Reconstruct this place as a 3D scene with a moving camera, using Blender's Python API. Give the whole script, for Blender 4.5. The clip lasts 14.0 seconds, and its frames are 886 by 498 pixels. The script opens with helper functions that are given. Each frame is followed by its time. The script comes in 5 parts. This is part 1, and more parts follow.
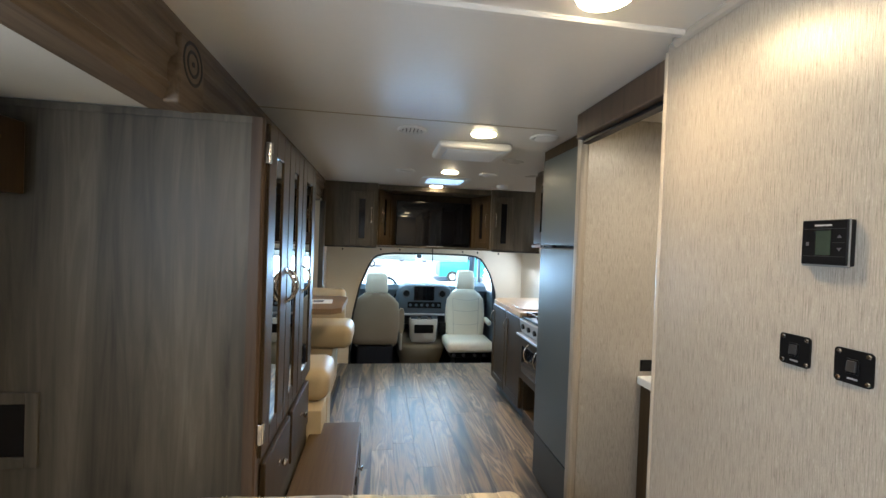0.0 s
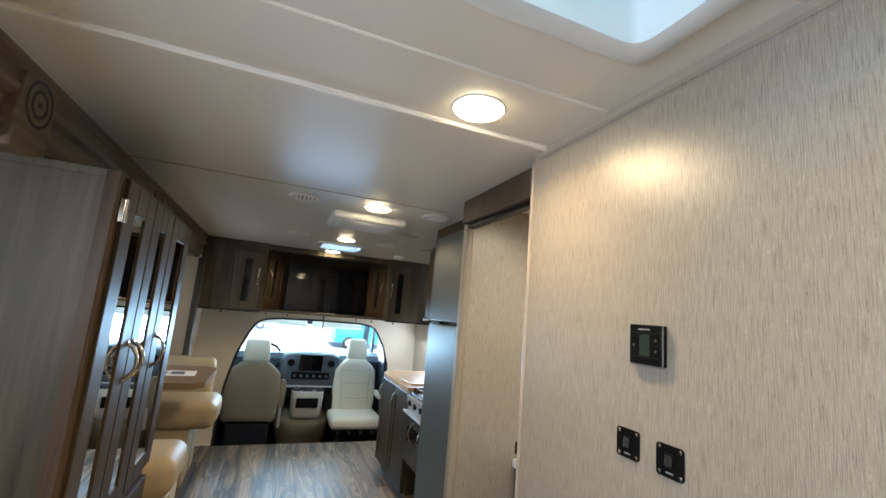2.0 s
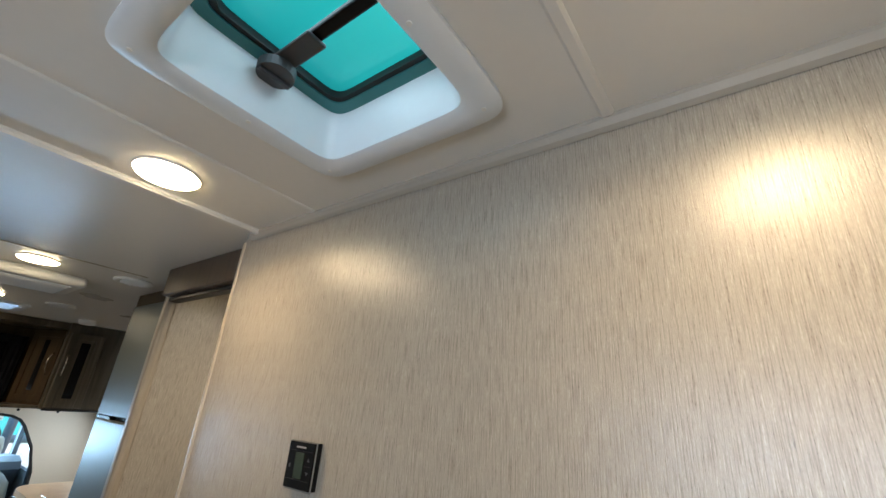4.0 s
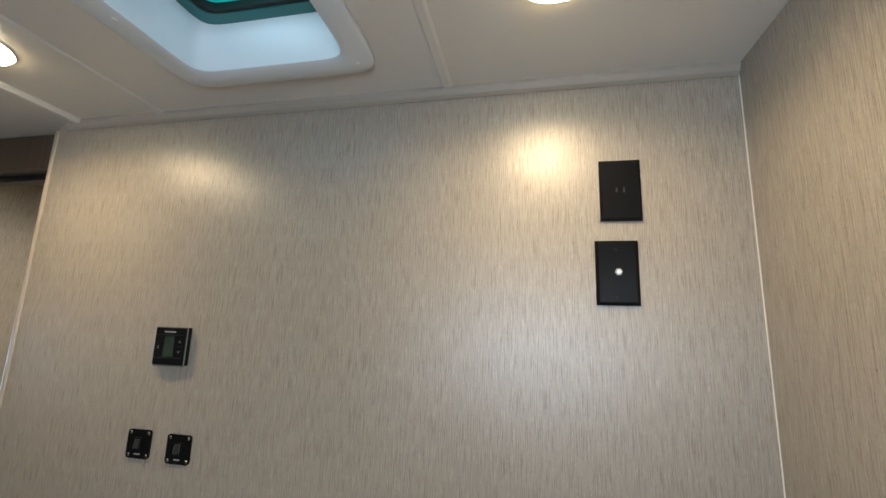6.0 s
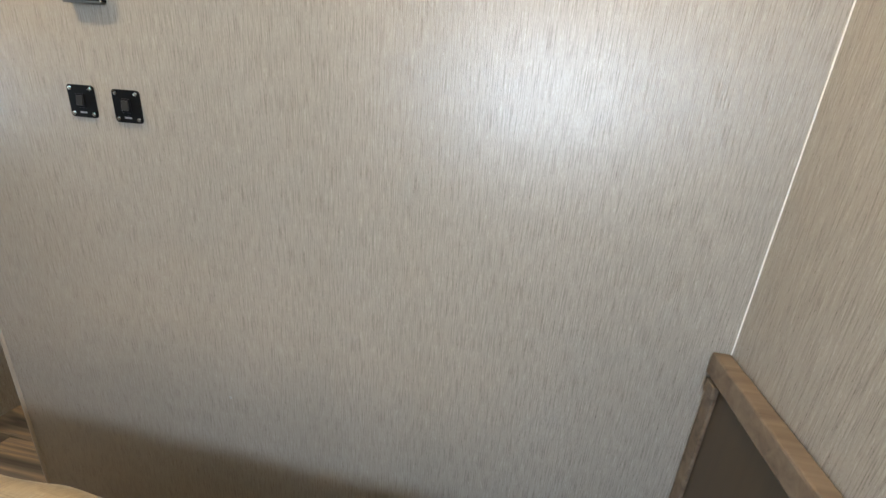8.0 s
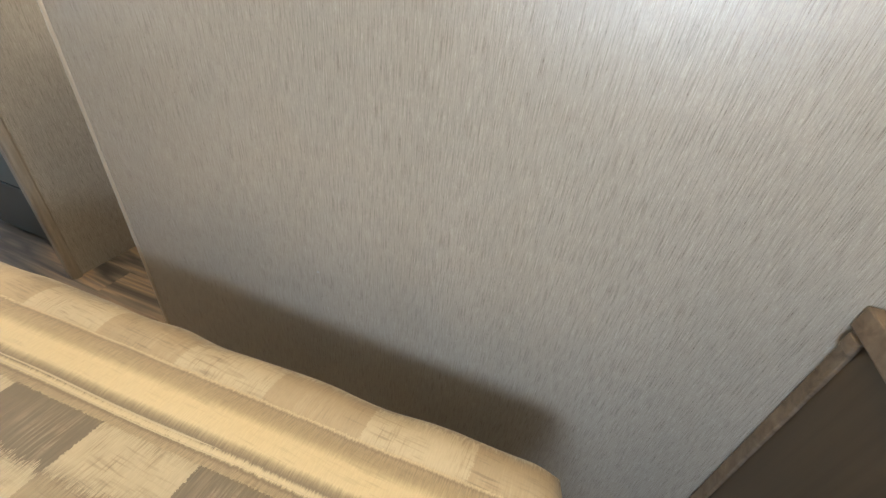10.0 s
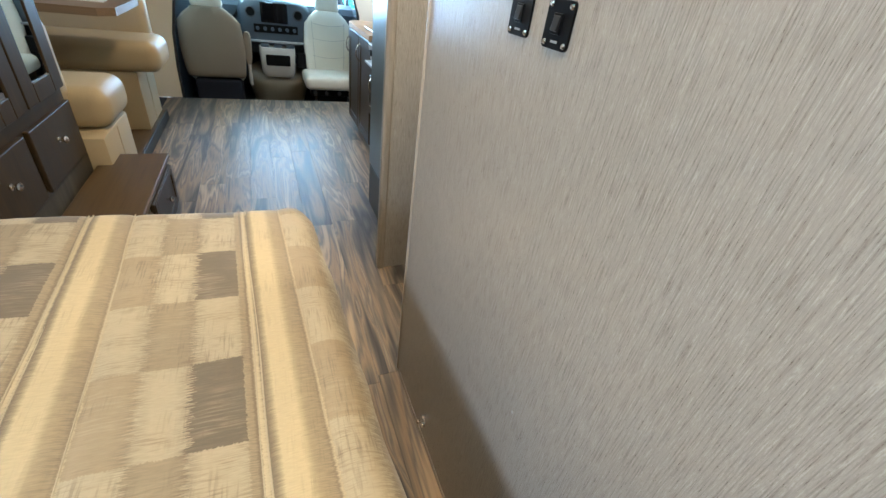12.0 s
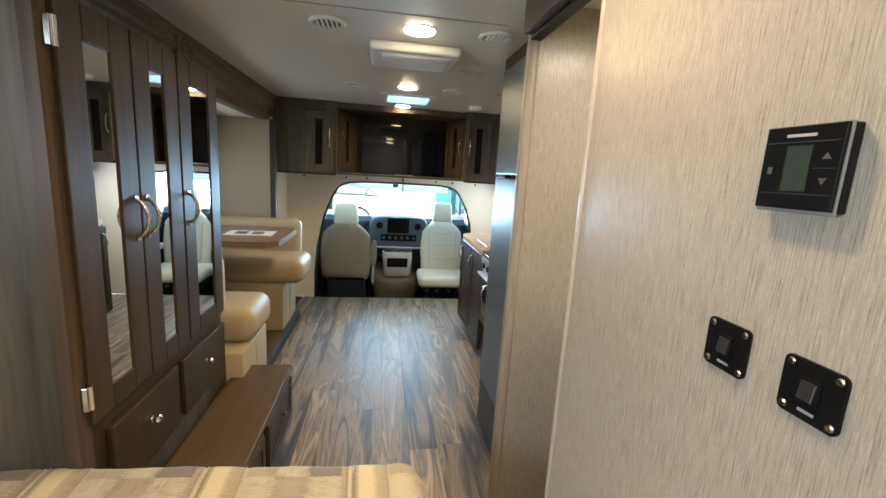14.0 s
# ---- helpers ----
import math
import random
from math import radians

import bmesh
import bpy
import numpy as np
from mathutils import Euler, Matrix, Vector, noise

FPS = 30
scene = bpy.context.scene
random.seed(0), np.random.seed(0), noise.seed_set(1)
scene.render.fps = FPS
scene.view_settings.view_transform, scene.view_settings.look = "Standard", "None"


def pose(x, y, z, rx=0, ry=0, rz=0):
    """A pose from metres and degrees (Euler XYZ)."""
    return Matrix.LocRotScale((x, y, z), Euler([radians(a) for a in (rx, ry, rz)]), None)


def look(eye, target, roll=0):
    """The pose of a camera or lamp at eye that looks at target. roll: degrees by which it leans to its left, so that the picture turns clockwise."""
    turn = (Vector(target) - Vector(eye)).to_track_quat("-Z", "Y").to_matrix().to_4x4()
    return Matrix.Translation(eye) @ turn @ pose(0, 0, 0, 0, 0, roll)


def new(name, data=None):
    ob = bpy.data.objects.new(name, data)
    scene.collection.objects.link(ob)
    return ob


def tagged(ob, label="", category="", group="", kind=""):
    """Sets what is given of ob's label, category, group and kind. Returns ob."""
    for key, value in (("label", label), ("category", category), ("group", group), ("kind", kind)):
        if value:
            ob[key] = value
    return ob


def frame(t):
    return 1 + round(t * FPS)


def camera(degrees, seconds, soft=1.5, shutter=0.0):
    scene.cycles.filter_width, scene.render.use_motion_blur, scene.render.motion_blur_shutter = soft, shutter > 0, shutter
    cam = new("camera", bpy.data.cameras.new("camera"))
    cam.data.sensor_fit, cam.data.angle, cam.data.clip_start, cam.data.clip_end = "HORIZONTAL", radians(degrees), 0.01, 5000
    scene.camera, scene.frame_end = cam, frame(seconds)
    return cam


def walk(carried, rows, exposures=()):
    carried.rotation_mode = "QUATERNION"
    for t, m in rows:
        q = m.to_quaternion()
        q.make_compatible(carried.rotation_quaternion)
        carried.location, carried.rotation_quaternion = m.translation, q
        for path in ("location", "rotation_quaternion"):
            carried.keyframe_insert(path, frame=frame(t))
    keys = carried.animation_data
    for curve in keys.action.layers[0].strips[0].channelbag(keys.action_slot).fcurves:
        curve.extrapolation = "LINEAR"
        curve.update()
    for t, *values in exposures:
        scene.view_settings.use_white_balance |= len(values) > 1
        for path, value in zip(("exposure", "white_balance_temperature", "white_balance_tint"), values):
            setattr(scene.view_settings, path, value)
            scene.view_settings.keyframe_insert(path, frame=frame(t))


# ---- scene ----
cam = camera(93.7, 14.0)

PATH = [
    (0, (-0.829, -1.072, 1.485), (-0.533, 0.905, 1.457), 2.1),
    (0.5, (-0.826, -1.082, 1.493), (-0.511, 0.892, 1.537), 2.1),
    (1, (-0.825, -1.087, 1.494), (-0.441, 0.873, 1.603), 2.6),
    (1.5, (-0.817, -1.085, 1.507), (-0.306, 0.839, 1.698), 3.5),
    (2, (-0.756, -1.089, 1.539), (-0.041, 0.753, 1.85), 4.9),
    (2.5, (-0.634, -1.114, 1.576), (0.293, 0.598, 2.033), 5.9),
    (3, (-0.554, -1.143, 1.594), (0.572, 0.39, 2.213), 7.0),
    (3.5, (-0.557, -1.157, 1.632), (0.754, 0.18, 2.335), 5.8),
    (5.8, (-0.847, -1.216, 1.586), (1.046, -0.773, 2.054), 1.8),
    (6, (-0.838, -1.215, 1.576), (1.085, -0.807, 1.941), 1.8),
    (6.5, (-0.81, -1.214, 1.523), (1.154, -0.851, 1.613), 2.2),
    (7, (-0.771, -1.216, 1.46), (1.189, -0.888, 1.234), 2.8),
    (7.5, (-0.732, -1.236, 1.384), (1.179, -0.925, 0.883), 3.2),
    (9.8, (-0.669, -1.19, 1.306), (0.931, -0.723, 0.201), 6.6),
    (10, (-0.661, -1.141, 1.326), (0.889, -0.647, 0.162), 7.3),
    (10.5, (-0.655, -1.095, 1.344), (0.776, -0.367, 0.152), 8.0),
    (11, (-0.584, -1.044, 1.323), (0.67, -0.04, 0.132), 8.9),
    (11.5, (-0.452, -1.033, 1.32), (0.529, 0.272, 0.166), 8.8),
    (12, (-0.384, -1.005, 1.328), (0.335, 0.515, 0.244), 8.2),
    (12.5, (-0.362, -0.976, 1.36), (0.148, 0.706, 0.406), 6.6),
    (13, (-0.374, -0.919, 1.405), (-0.002, 0.886, 0.629), 5.2),
    (13.5, (-0.417, -0.861, 1.449), (-0.095, 1.031, 0.886), 4.1),
    (14, (-0.428, -0.784, 1.486), (-0.13, 1.161, 1.129), 3.4),
]
EXPOSURE = [(0, 1.40, 5850, 10), (2.0, 1.24, 5950, 10), (3.5, 0.82, 6000, 10), (6.0, 0.5, 5850, 9), (6.5, 0.62, 5650, 8), (7.0, 0.84, 5350, 7), (7.5, 1.2, 5650, 8), (10.0, 1.45, 5850, 8), (12.0, 1.52, 5550, 7), (13.0, 1.52, 5850, 9), (14.0, 1.53, 6100, 9)]
walk(cam, [(t, look(eye, target, roll)) for t, eye, target, roll in PATH], EXPOSURE)

# ---------- world, sun, large lights ----------
world = bpy.data.worlds.new("sky")
scene.world = world
world.use_nodes = True
_n = world.node_tree.nodes
_sky = _n.new("ShaderNodeTexSky")
_sky.sky_type = "NISHITA"
_sky.sun_disc = False
_sky.sun_elevation = radians(42)
_sky.sun_rotation = radians(182)
_n["Background"].inputs[1].default_value = 0.15
world.node_tree.links.new(_sky.outputs[0], _n["Background"].inputs[0])

sun = new("sun", bpy.data.lights.new("sun", "SUN"))
sun.data.energy, sun.data.angle, sun.data.color = 5.0, radians(0.5), (1.0, 0.95, 0.88)
sun.matrix_world = look((0, 0, 0), (0.03, 0.74, -0.67))

# The last entry is an unseen bathroom lamp, added to brighten the partition.
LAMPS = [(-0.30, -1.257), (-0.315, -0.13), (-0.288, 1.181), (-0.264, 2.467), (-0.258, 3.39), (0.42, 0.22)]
LAMP_WATTS = 2.3
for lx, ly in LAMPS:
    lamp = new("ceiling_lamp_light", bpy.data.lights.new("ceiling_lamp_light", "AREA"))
    # x above 0.2 picks out the added bathroom lamp: stronger and whiter.
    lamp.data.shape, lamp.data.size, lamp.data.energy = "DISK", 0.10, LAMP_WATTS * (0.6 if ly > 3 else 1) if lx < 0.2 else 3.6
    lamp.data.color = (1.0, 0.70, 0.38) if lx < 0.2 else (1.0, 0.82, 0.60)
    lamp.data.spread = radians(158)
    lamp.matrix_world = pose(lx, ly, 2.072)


def window_light(name, centre, aim, sx, sy, watts, color=(0.86, 0.93, 1.0)):
    ob = new(name, bpy.data.lights.new(name, "AREA"))
    ob.data.shape, ob.data.size, ob.data.size_y, ob.data.energy, ob.data.color = "RECTANGLE", sx, sy, watts, color
    ob.matrix_world = look(centre, aim)
    return ob


window_light("bed_window_light", (-2.08, -1.25, 1.49), (0, -1.25, 1.43), 0.66, 0.46, 11.5, (0.82, 0.91, 1.0))
window_light("dinette_window_light", (-2.08, 2.3, 1.30), (0, 2.3, 1.1), 0.9, 0.5, 1.6, (0.8, 0.9, 1.0))
window_light("windshield_light", (-0.25, 5.62, 1.05), (-0.25, 3.0, 0.6), 1.8, 0.8, 98, (0.48, 0.76, 1.0))
# Added fill lamp for the cream bulkhead, set below the assumed door window.
window_light("bulkhead_fill_light", (0.90, 3.5, 1.25), (-0.6, 3.75, 0.3), 0.4, 0.3, 2.8, (0.85, 0.93, 1.0))
window_light("bedroom_vent_light", (-0.341, -0.69, 2.222), (-0.341, -0.69, 0), 0.2, 0.2, 0.22, (0.78, 0.92, 1.0))
window_light("front_vent_light", (-0.235, 2.99, 2.222), (-0.235, 2.99, 0), 0.22, 0.2, 0.5, (0.6, 0.8, 1.0))

# ---------- materials ----------


def nodes(name):
    m = bpy.data.materials.new(name)
    m.use_nodes = True
    t = m.node_tree
    return m, t.nodes, t.links, t.nodes["Principled BSDF"]


def plain(name, color, rough=0.5, metal=0.0, vary=0.12, scale=30.0, bump=0.1, spec=0.5, coat=0.0):
    """A surface with mottling at two scales and fine relief."""
    m, n, l, b = nodes(name)
    tc = n.new("ShaderNodeTexCoord")
    big, fine = n.new("ShaderNodeTexNoise"), n.new("ShaderNodeTexNoise")
    big.inputs["Scale"].default_value, fine.inputs["Scale"].default_value = scale * 0.12, scale * 4
    big.inputs["Detail"].default_value, fine.inputs["Detail"].default_value = 4, 3
    mix = n.new("ShaderNodeMix")
    mix.data_type = "RGBA"
    mix.inputs["A"].default_value = (*[c * (1 - vary) for c in color], 1)
    mix.inputs["B"].default_value = (*[min(1, c * (1 + vary)) for c in color], 1)
    add = n.new("ShaderNodeMath")
    add.operation = "MULTIPLY_ADD"
    add.inputs[1].default_value = 0.35
    half = n.new("ShaderNodeMath")
    half.operation = "MULTIPLY"
    half.inputs[1].default_value = 0.65
    for t in (big, fine):
        l.new(tc.outputs["Object"], t.inputs["Vector"])
    l.new(big.outputs["Fac"], half.inputs[0])
    l.new(fine.outputs["Fac"], add.inputs[0])
    l.new(half.outputs[0], add.inputs[2])
    l.new(add.outputs[0], mix.inputs["Factor"])
    l.new(mix.outputs["Result"], b.inputs["Base Color"])
    r = n.new("ShaderNodeMapRange")
    r.inputs["To Min"].default_value, r.inputs["To Max"].default_value = max(0.004, rough - min(0.08, rough * 0.3)), min(1, rough + min(0.08, rough * 0.3))
    l.new(big.outputs["Fac"], r.inputs["Value"])
    l.new(r.outputs[0], b.inputs["Roughness"])
    b.inputs["Metallic"].default_value = metal
    b.inputs["Specular IOR Level"].default_value = spec
    b.inputs["Coat Weight"].default_value = coat
    b.inputs["Coat Roughness"].default_value = 0.12
    if bump:
        bp = n.new("ShaderNodeBump")
        bp.inputs["Strength"].default_value, bp.inputs["Distance"].default_value = bump, 0.002
        l.new(fine.outputs["Fac"], bp.inputs["Height"])
        l.new(bp.outputs[0], b.inputs["Normal"])
    return m


def streaked(name, ramp, stretch, rough=0.5, bump=0.2, big=0.4, spec=0.5, random_shift=False, waves=0.0, coat=0.0, low=0.3, high=0.7):
    """Grain or weave: noise drawn out along one axis (stretch: repeats a metre on x, y, z), with broad patches of it on top."""
    m, n, l, b = nodes(name)
    tc = n.new("ShaderNodeTexCoord")
    where = tc.outputs["Object"]
    if random_shift:
        info, comb = n.new("ShaderNodeObjectInfo"), n.new("ShaderNodeVectorMath")
        comb.operation = "MULTIPLY_ADD"
        comb.inputs[1].default_value = (7.0, 23.0, 11.0)
        l.new(info.outputs["Random"], comb.inputs[0])
        l.new(where, comb.inputs[2])
        where = comb.outputs[0]
    mp = n.new("ShaderNodeMapping")
    mp.inputs["Scale"].default_value = stretch
    l.new(where, mp.inputs["Vector"])
    fine, broad = n.new("ShaderNodeTexNoise"), n.new("ShaderNodeTexNoise")
    fine.inputs["Scale"].default_value, fine.inputs["Detail"].default_value, fine.inputs["Roughness"].default_value = 1.0, 5.0, 0.62
    fine.inputs["Distortion"].default_value = waves
    l.new(mp.outputs[0], fine.inputs["Vector"])
    mp2 = n.new("ShaderNodeMapping")
    mp2.inputs["Scale"].default_value = [s * 0.14 for s in stretch]
    l.new(where, mp2.inputs["Vector"])
    broad.inputs["Scale"].default_value, broad.inputs["Detail"].default_value = 1.0, 3.0
    broad.inputs["Distortion"].default_value = waves
    l.new(mp2.outputs[0], broad.inputs["Vector"])
    mixv = n.new("ShaderNodeMix")
    mixv.inputs["Factor"].default_value = big
    l.new(fine.outputs["Fac"], mixv.inputs["A"])
    l.new(broad.outputs["Fac"], mixv.inputs["B"])
    cr = n.new("ShaderNodeValToRGB")
    e = cr.color_ramp.elements
    e[0].position, e[1].position = low, high
    e[0].color, e[1].color = (*ramp[0], 1), (*ramp[-1], 1)
    for i, c in enumerate(ramp[1:-1]):
        k = e.new(low + (high - low) * (i + 1) / (len(ramp) - 1))
        k.color = (*c, 1)
    l.new(mixv.outputs["Result"], cr.inputs["Fac"])
    l.new(cr.outputs["Color"], b.inputs["Base Color"])
    r = n.new("ShaderNodeMapRange")
    r.inputs["To Min"].default_value, r.inputs["To Max"].default_value = rough - 0.08, rough + 0.08
    l.new(fine.outputs["Fac"], r.inputs["Value"])
    l.new(r.outputs[0], b.inputs["Roughness"])
    b.inputs["Specular IOR Level"].default_value = spec
    b.inputs["Coat Weight"].default_value = coat
    b.inputs["Coat Roughness"].default_value = 0.2
    bp = n.new("ShaderNodeBump")
    bp.inputs["Strength"].default_value, bp.inputs["Distance"].default_value = bump, 0.0015
    l.new(fine.outputs["Fac"], bp.inputs["Height"])
    l.new(bp.outputs[0], b.inputs["Normal"])
    return m


def vinyl_plank():
    """Wood-print vinyl: wavy grain drawn out along y, each board shifted and toned by itself."""
    m, n, l, b = nodes("vinyl_plank")
    tc, info, sh = n.new("ShaderNodeTexCoord"), n.new("ShaderNodeObjectInfo"), n.new("ShaderNodeVectorMath")
    sh.operation = "MULTIPLY_ADD"
    sh.inputs[1].default_value = (7.0, 23.0, 11.0)
    l.new(info.outputs["Random"], sh.inputs[0])
    l.new(tc.outputs["Object"], sh.inputs[2])

    def noise_at(scale, detail, twist):
        mp, t = n.new("ShaderNodeMapping"), n.new("ShaderNodeTexNoise")
        mp.inputs["Scale"].default_value = scale
        t.inputs["Scale"].default_value, t.inputs["Detail"].default_value, t.inputs["Distortion"].default_value = 1.0, detail, twist
        l.new(sh.outputs[0], mp.inputs["Vector"])
        l.new(mp.outputs[0], t.inputs["Vector"])
        return t.outputs["Fac"]

    flow = noise_at((8, 0.75, 8), 2.0, 1.4)
    rings = n.new("ShaderNodeMath")  # contour lines of the broad flow give cathedral grain
    rings.operation = "MULTIPLY"
    rings.inputs[1].default_value = 5.0
    l.new(flow, rings.inputs[0])
    fr = n.new("ShaderNodeMath")
    fr.operation = "PINGPONG"
    fr.inputs[1].default_value = 1.0
    l.new(rings.outputs[0], fr.inputs[0])
    fine = noise_at((95, 4.0, 95), 3.0, 0.2)
    mixv = n.new("ShaderNodeMix")
    mixv.inputs["Factor"].default_value = 0.38
    l.new(fr.outputs[0], mixv.inputs["A"])
    l.new(fine, mixv.inputs["B"])
    tone = n.new("ShaderNodeMath")
    tone.operation = "MULTIPLY_ADD"
    tone.inputs[1].default_value = 0.22
    l.new(info.outputs["Random"], tone.inputs[0])
    l.new(mixv.outputs["Result"], tone.inputs[2])
    cr = n.new("ShaderNodeValToRGB")
    e = cr.color_ramp.elements
    stops = [(0.10, (0.024, 0.021, 0.019)), (0.30, (0.062, 0.053, 0.046)), (0.50, (0.145, 0.115, 0.088)), (0.66, (0.29, 0.205, 0.125)), (0.78, (0.14, 0.118, 0.098)), (0.96, (0.42, 0.31, 0.195))]
    e[0].position, e[0].color = stops[0][0], (*stops[0][1], 1)
    e[1].position, e[1].color = stops[-1][0], (*stops[-1][1], 1)
    for p, c in stops[1:-1]:
        k = e.new(p)
        k.color = (*c, 1)
    l.new(tone.outputs[0], cr.inputs["Fac"])
    l.new(cr.outputs["Color"], b.inputs["Base Color"])
    r = n.new("ShaderNodeMapRange")
    r.inputs["To Min"].default_value, r.inputs["To Max"].default_value = 0.37, 0.50
    l.new(fine, r.inputs["Value"])
    l.new(r.outputs[0], b.inputs["Roughness"])
    bp = n.new("ShaderNodeBump")
    bp.inputs["Strength"].default_value, bp.inputs["Distance"].default_value = 0.08, 0.001
    l.new(fine, bp.inputs["Height"])
    l.new(bp.outputs[0], b.inputs["Normal"])
    return m


def glow(name, color, strength):
    m, n, l, b = nodes(name)
    b.inputs["Base Color"].default_value = (0.8, 0.8, 0.78, 1)
    b.inputs["Emission Color"].default_value = (*color, 1)
    b.inputs["Emission Strength"].default_value = strength
    return m


def pane(name, tint, clear=0.9, rough=0.02):
    m, n, l, b = nodes(name)
    tr, gl, mx = n.new("ShaderNodeBsdfTransparent"), n.new("ShaderNodeBsdfGlossy"), n.new("ShaderNodeMixShader")
    tr.inputs[0].default_value = (*tint, 1)
    gl.inputs["Roughness"].default_value = rough
    mx.inputs[0].default_value = 1 - clear
    l.new(tr.outputs[0], mx.inputs[1])
    l.new(gl.outputs[0], mx.inputs[2])
    l.new(mx.outputs[0], n["Material Output"].inputs["Surface"])
    return m


def frosted(name, tint, clear=0.15):
    """A milky tinted plastic that lets light through softly."""
    m, n, l, b = nodes(name)
    tr, tl, mx, gl, m2 = n.new("ShaderNodeBsdfTransparent"), n.new("ShaderNodeBsdfTranslucent"), n.new("ShaderNodeMixShader"), n.new("ShaderNodeBsdfGlossy"), n.new("ShaderNodeMixShader")
    tr.inputs[0].default_value, tl.inputs[0].default_value = (*tint, 1), (*tint, 1)
    gl.inputs["Roughness"].default_value = 0.15
    mx.inputs[0].default_value, m2.inputs[0].default_value = clear, 0.05
    l.new(tl.outputs[0], mx.inputs[1])
    l.new(tr.outputs[0], mx.inputs[2])
    l.new(mx.outputs[0], m2.inputs[1])
    l.new(gl.outputs[0], m2.inputs[2])
    l.new(m2.outputs[0], n["Material Output"].inputs["Surface"])
    return m


def wallpaper():
    """Woven vinyl: crisp vertical threads of uneven length over a fine slub, with a satin sheen."""
    m, n, l, b = nodes("woven_wallpaper")
    tc = n.new("ShaderNodeTexCoord")

    def layer(scale, detail, low, high):
        mp, t, r = n.new("ShaderNodeMapping"), n.new("ShaderNodeTexNoise"), n.new("ShaderNodeMapRange")
        mp.inputs["Scale"].default_value = scale
        t.inputs["Scale"].default_value, t.inputs["Detail"].default_value = 1.0, detail
        r.inputs["From Min"].default_value, r.inputs["From Max"].default_value = low, high
        l.new(tc.outputs["Object"], mp.inputs["Vector"])
        l.new(mp.outputs[0], t.inputs["Vector"])
        l.new(t.outputs["Fac"], r.inputs["Value"])
        return r.outputs[0]

    lines = layer((560, 560, 17), 2.0, 0.37, 0.51)
    pale = layer((520, 520, 28), 2.0, 0.52, 0.68)
    slub = layer((800, 800, 140), 2.0, 0.30, 0.70)
    broad = layer((5, 5, 1.2), 3.0, 0.3, 0.7)

    def mix(fac, a, c, fac_scale=1.0):
        k = n.new("ShaderNodeMix")
        k.data_type = "RGBA"
        if fac_scale != 1.0:
            g = n.new("ShaderNodeMath")
            g.operation = "MULTIPLY"
            g.inputs[1].default_value = fac_scale
            l.new(fac, g.inputs[0])
            fac = g.outputs[0]
        l.new(fac, k.inputs["Factor"])
        for s, v in (("A", a), ("B", c)):
            if isinstance(v, tuple):
                k.inputs[s].default_value = (*v, 1)
            else:
                l.new(v, k.inputs[s])
        return k.outputs["Result"]

    base = mix(broad, (0.340, 0.311, 0.264), (0.392, 0.360, 0.311))
    c = mix(lines, (0.175, 0.151, 0.122), base)
    c = mix(pale, c, (0.58, 0.545, 0.485), 0.55)
    c = mix(slub, (0.285, 0.255, 0.215), c)
    l.new(c, b.inputs["Base Color"])
    rr = n.new("ShaderNodeMapRange")
    rr.inputs["To Min"].default_value, rr.inputs["To Max"].default_value = 0.36, 0.26
    l.new(slub, rr.inputs["Value"])
    l.new(rr.outputs[0], b.inputs["Roughness"])
    b.inputs["Specular IOR Level"].default_value = 0.75
    bp = n.new("ShaderNodeBump")
    bp.inputs["Strength"].default_value, bp.inputs["Distance"].default_value = 0.16, 0.001
    hm = n.new("ShaderNodeMath")
    hm.operation = "MULTIPLY_ADD"
    hm.inputs[1].default_value = 0.5
    l.new(slub, hm.inputs[0])
    l.new(lines, hm.inputs[2])
    l.new(hm.outputs[0], bp.inputs["Height"])
    l.new(bp.outputs[0], b.inputs["Normal"])
    return m


WALLPAPER = wallpaper()
GREYWOOD = streaked("weathered_oak_panel", [(0.031, 0.026, 0.0185), (0.079, 0.067, 0.048), (0.146, 0.125, 0.091)], (22, 22, 1.5), 0.5, 0.25, 0.62, 0.3, waves=1.4, low=0.34, high=0.68)
BEAMWOOD = streaked("oak_moulding", [(0.055, 0.040, 0.026), (0.145, 0.108, 0.075), (0.225, 0.172, 0.122)], (40, 2.2, 40), 0.58, 0.2, 0.4, 0.25, waves=0.5)
DARKWOOD = streaked("espresso_wood", [(0.025, 0.0165, 0.0085), (0.047, 0.0315, 0.016), (0.072, 0.049, 0.025)], (40, 40, 2.0), 0.43, 0.12, 0.4, 0.16, waves=0.4)
POSTWOOD = streaked("brown_post_wood", [(0.040, 0.026, 0.016), (0.075, 0.051, 0.034), (0.11, 0.077, 0.053)], (40, 40, 2.0), 0.4, 0.12, 0.4, 0.2, waves=0.4)
CLEARRIM = plain("clear_plastic_rim", (0.20, 0.20, 0.19), 0.15, 0, 0.1, 40, 0.0)
# Beige bead made paler, so its colour carries the edge highlight.
LITBEAD = plain("highlit_edge_bead", (0.39, 0.34, 0.275), 0.35, 0, 0.06, 30, 0.05)
MARK = plain("pale_print", (0.30, 0.30, 0.30), 0.5, 0, 0.05, 30, 0)
COVE = plain("beige_cove", (0.34, 0.31, 0.265), 0.5, 0, 0.08, 20, 0.08)
BROWNLAM = streaked("brown_laminate", [(0.058, 0.034, 0.016), (0.095, 0.060, 0.029), (0.120, 0.080, 0.038)], (50, 3, 50), 0.42, 0.08, 0.4, 0.2, waves=0.3)
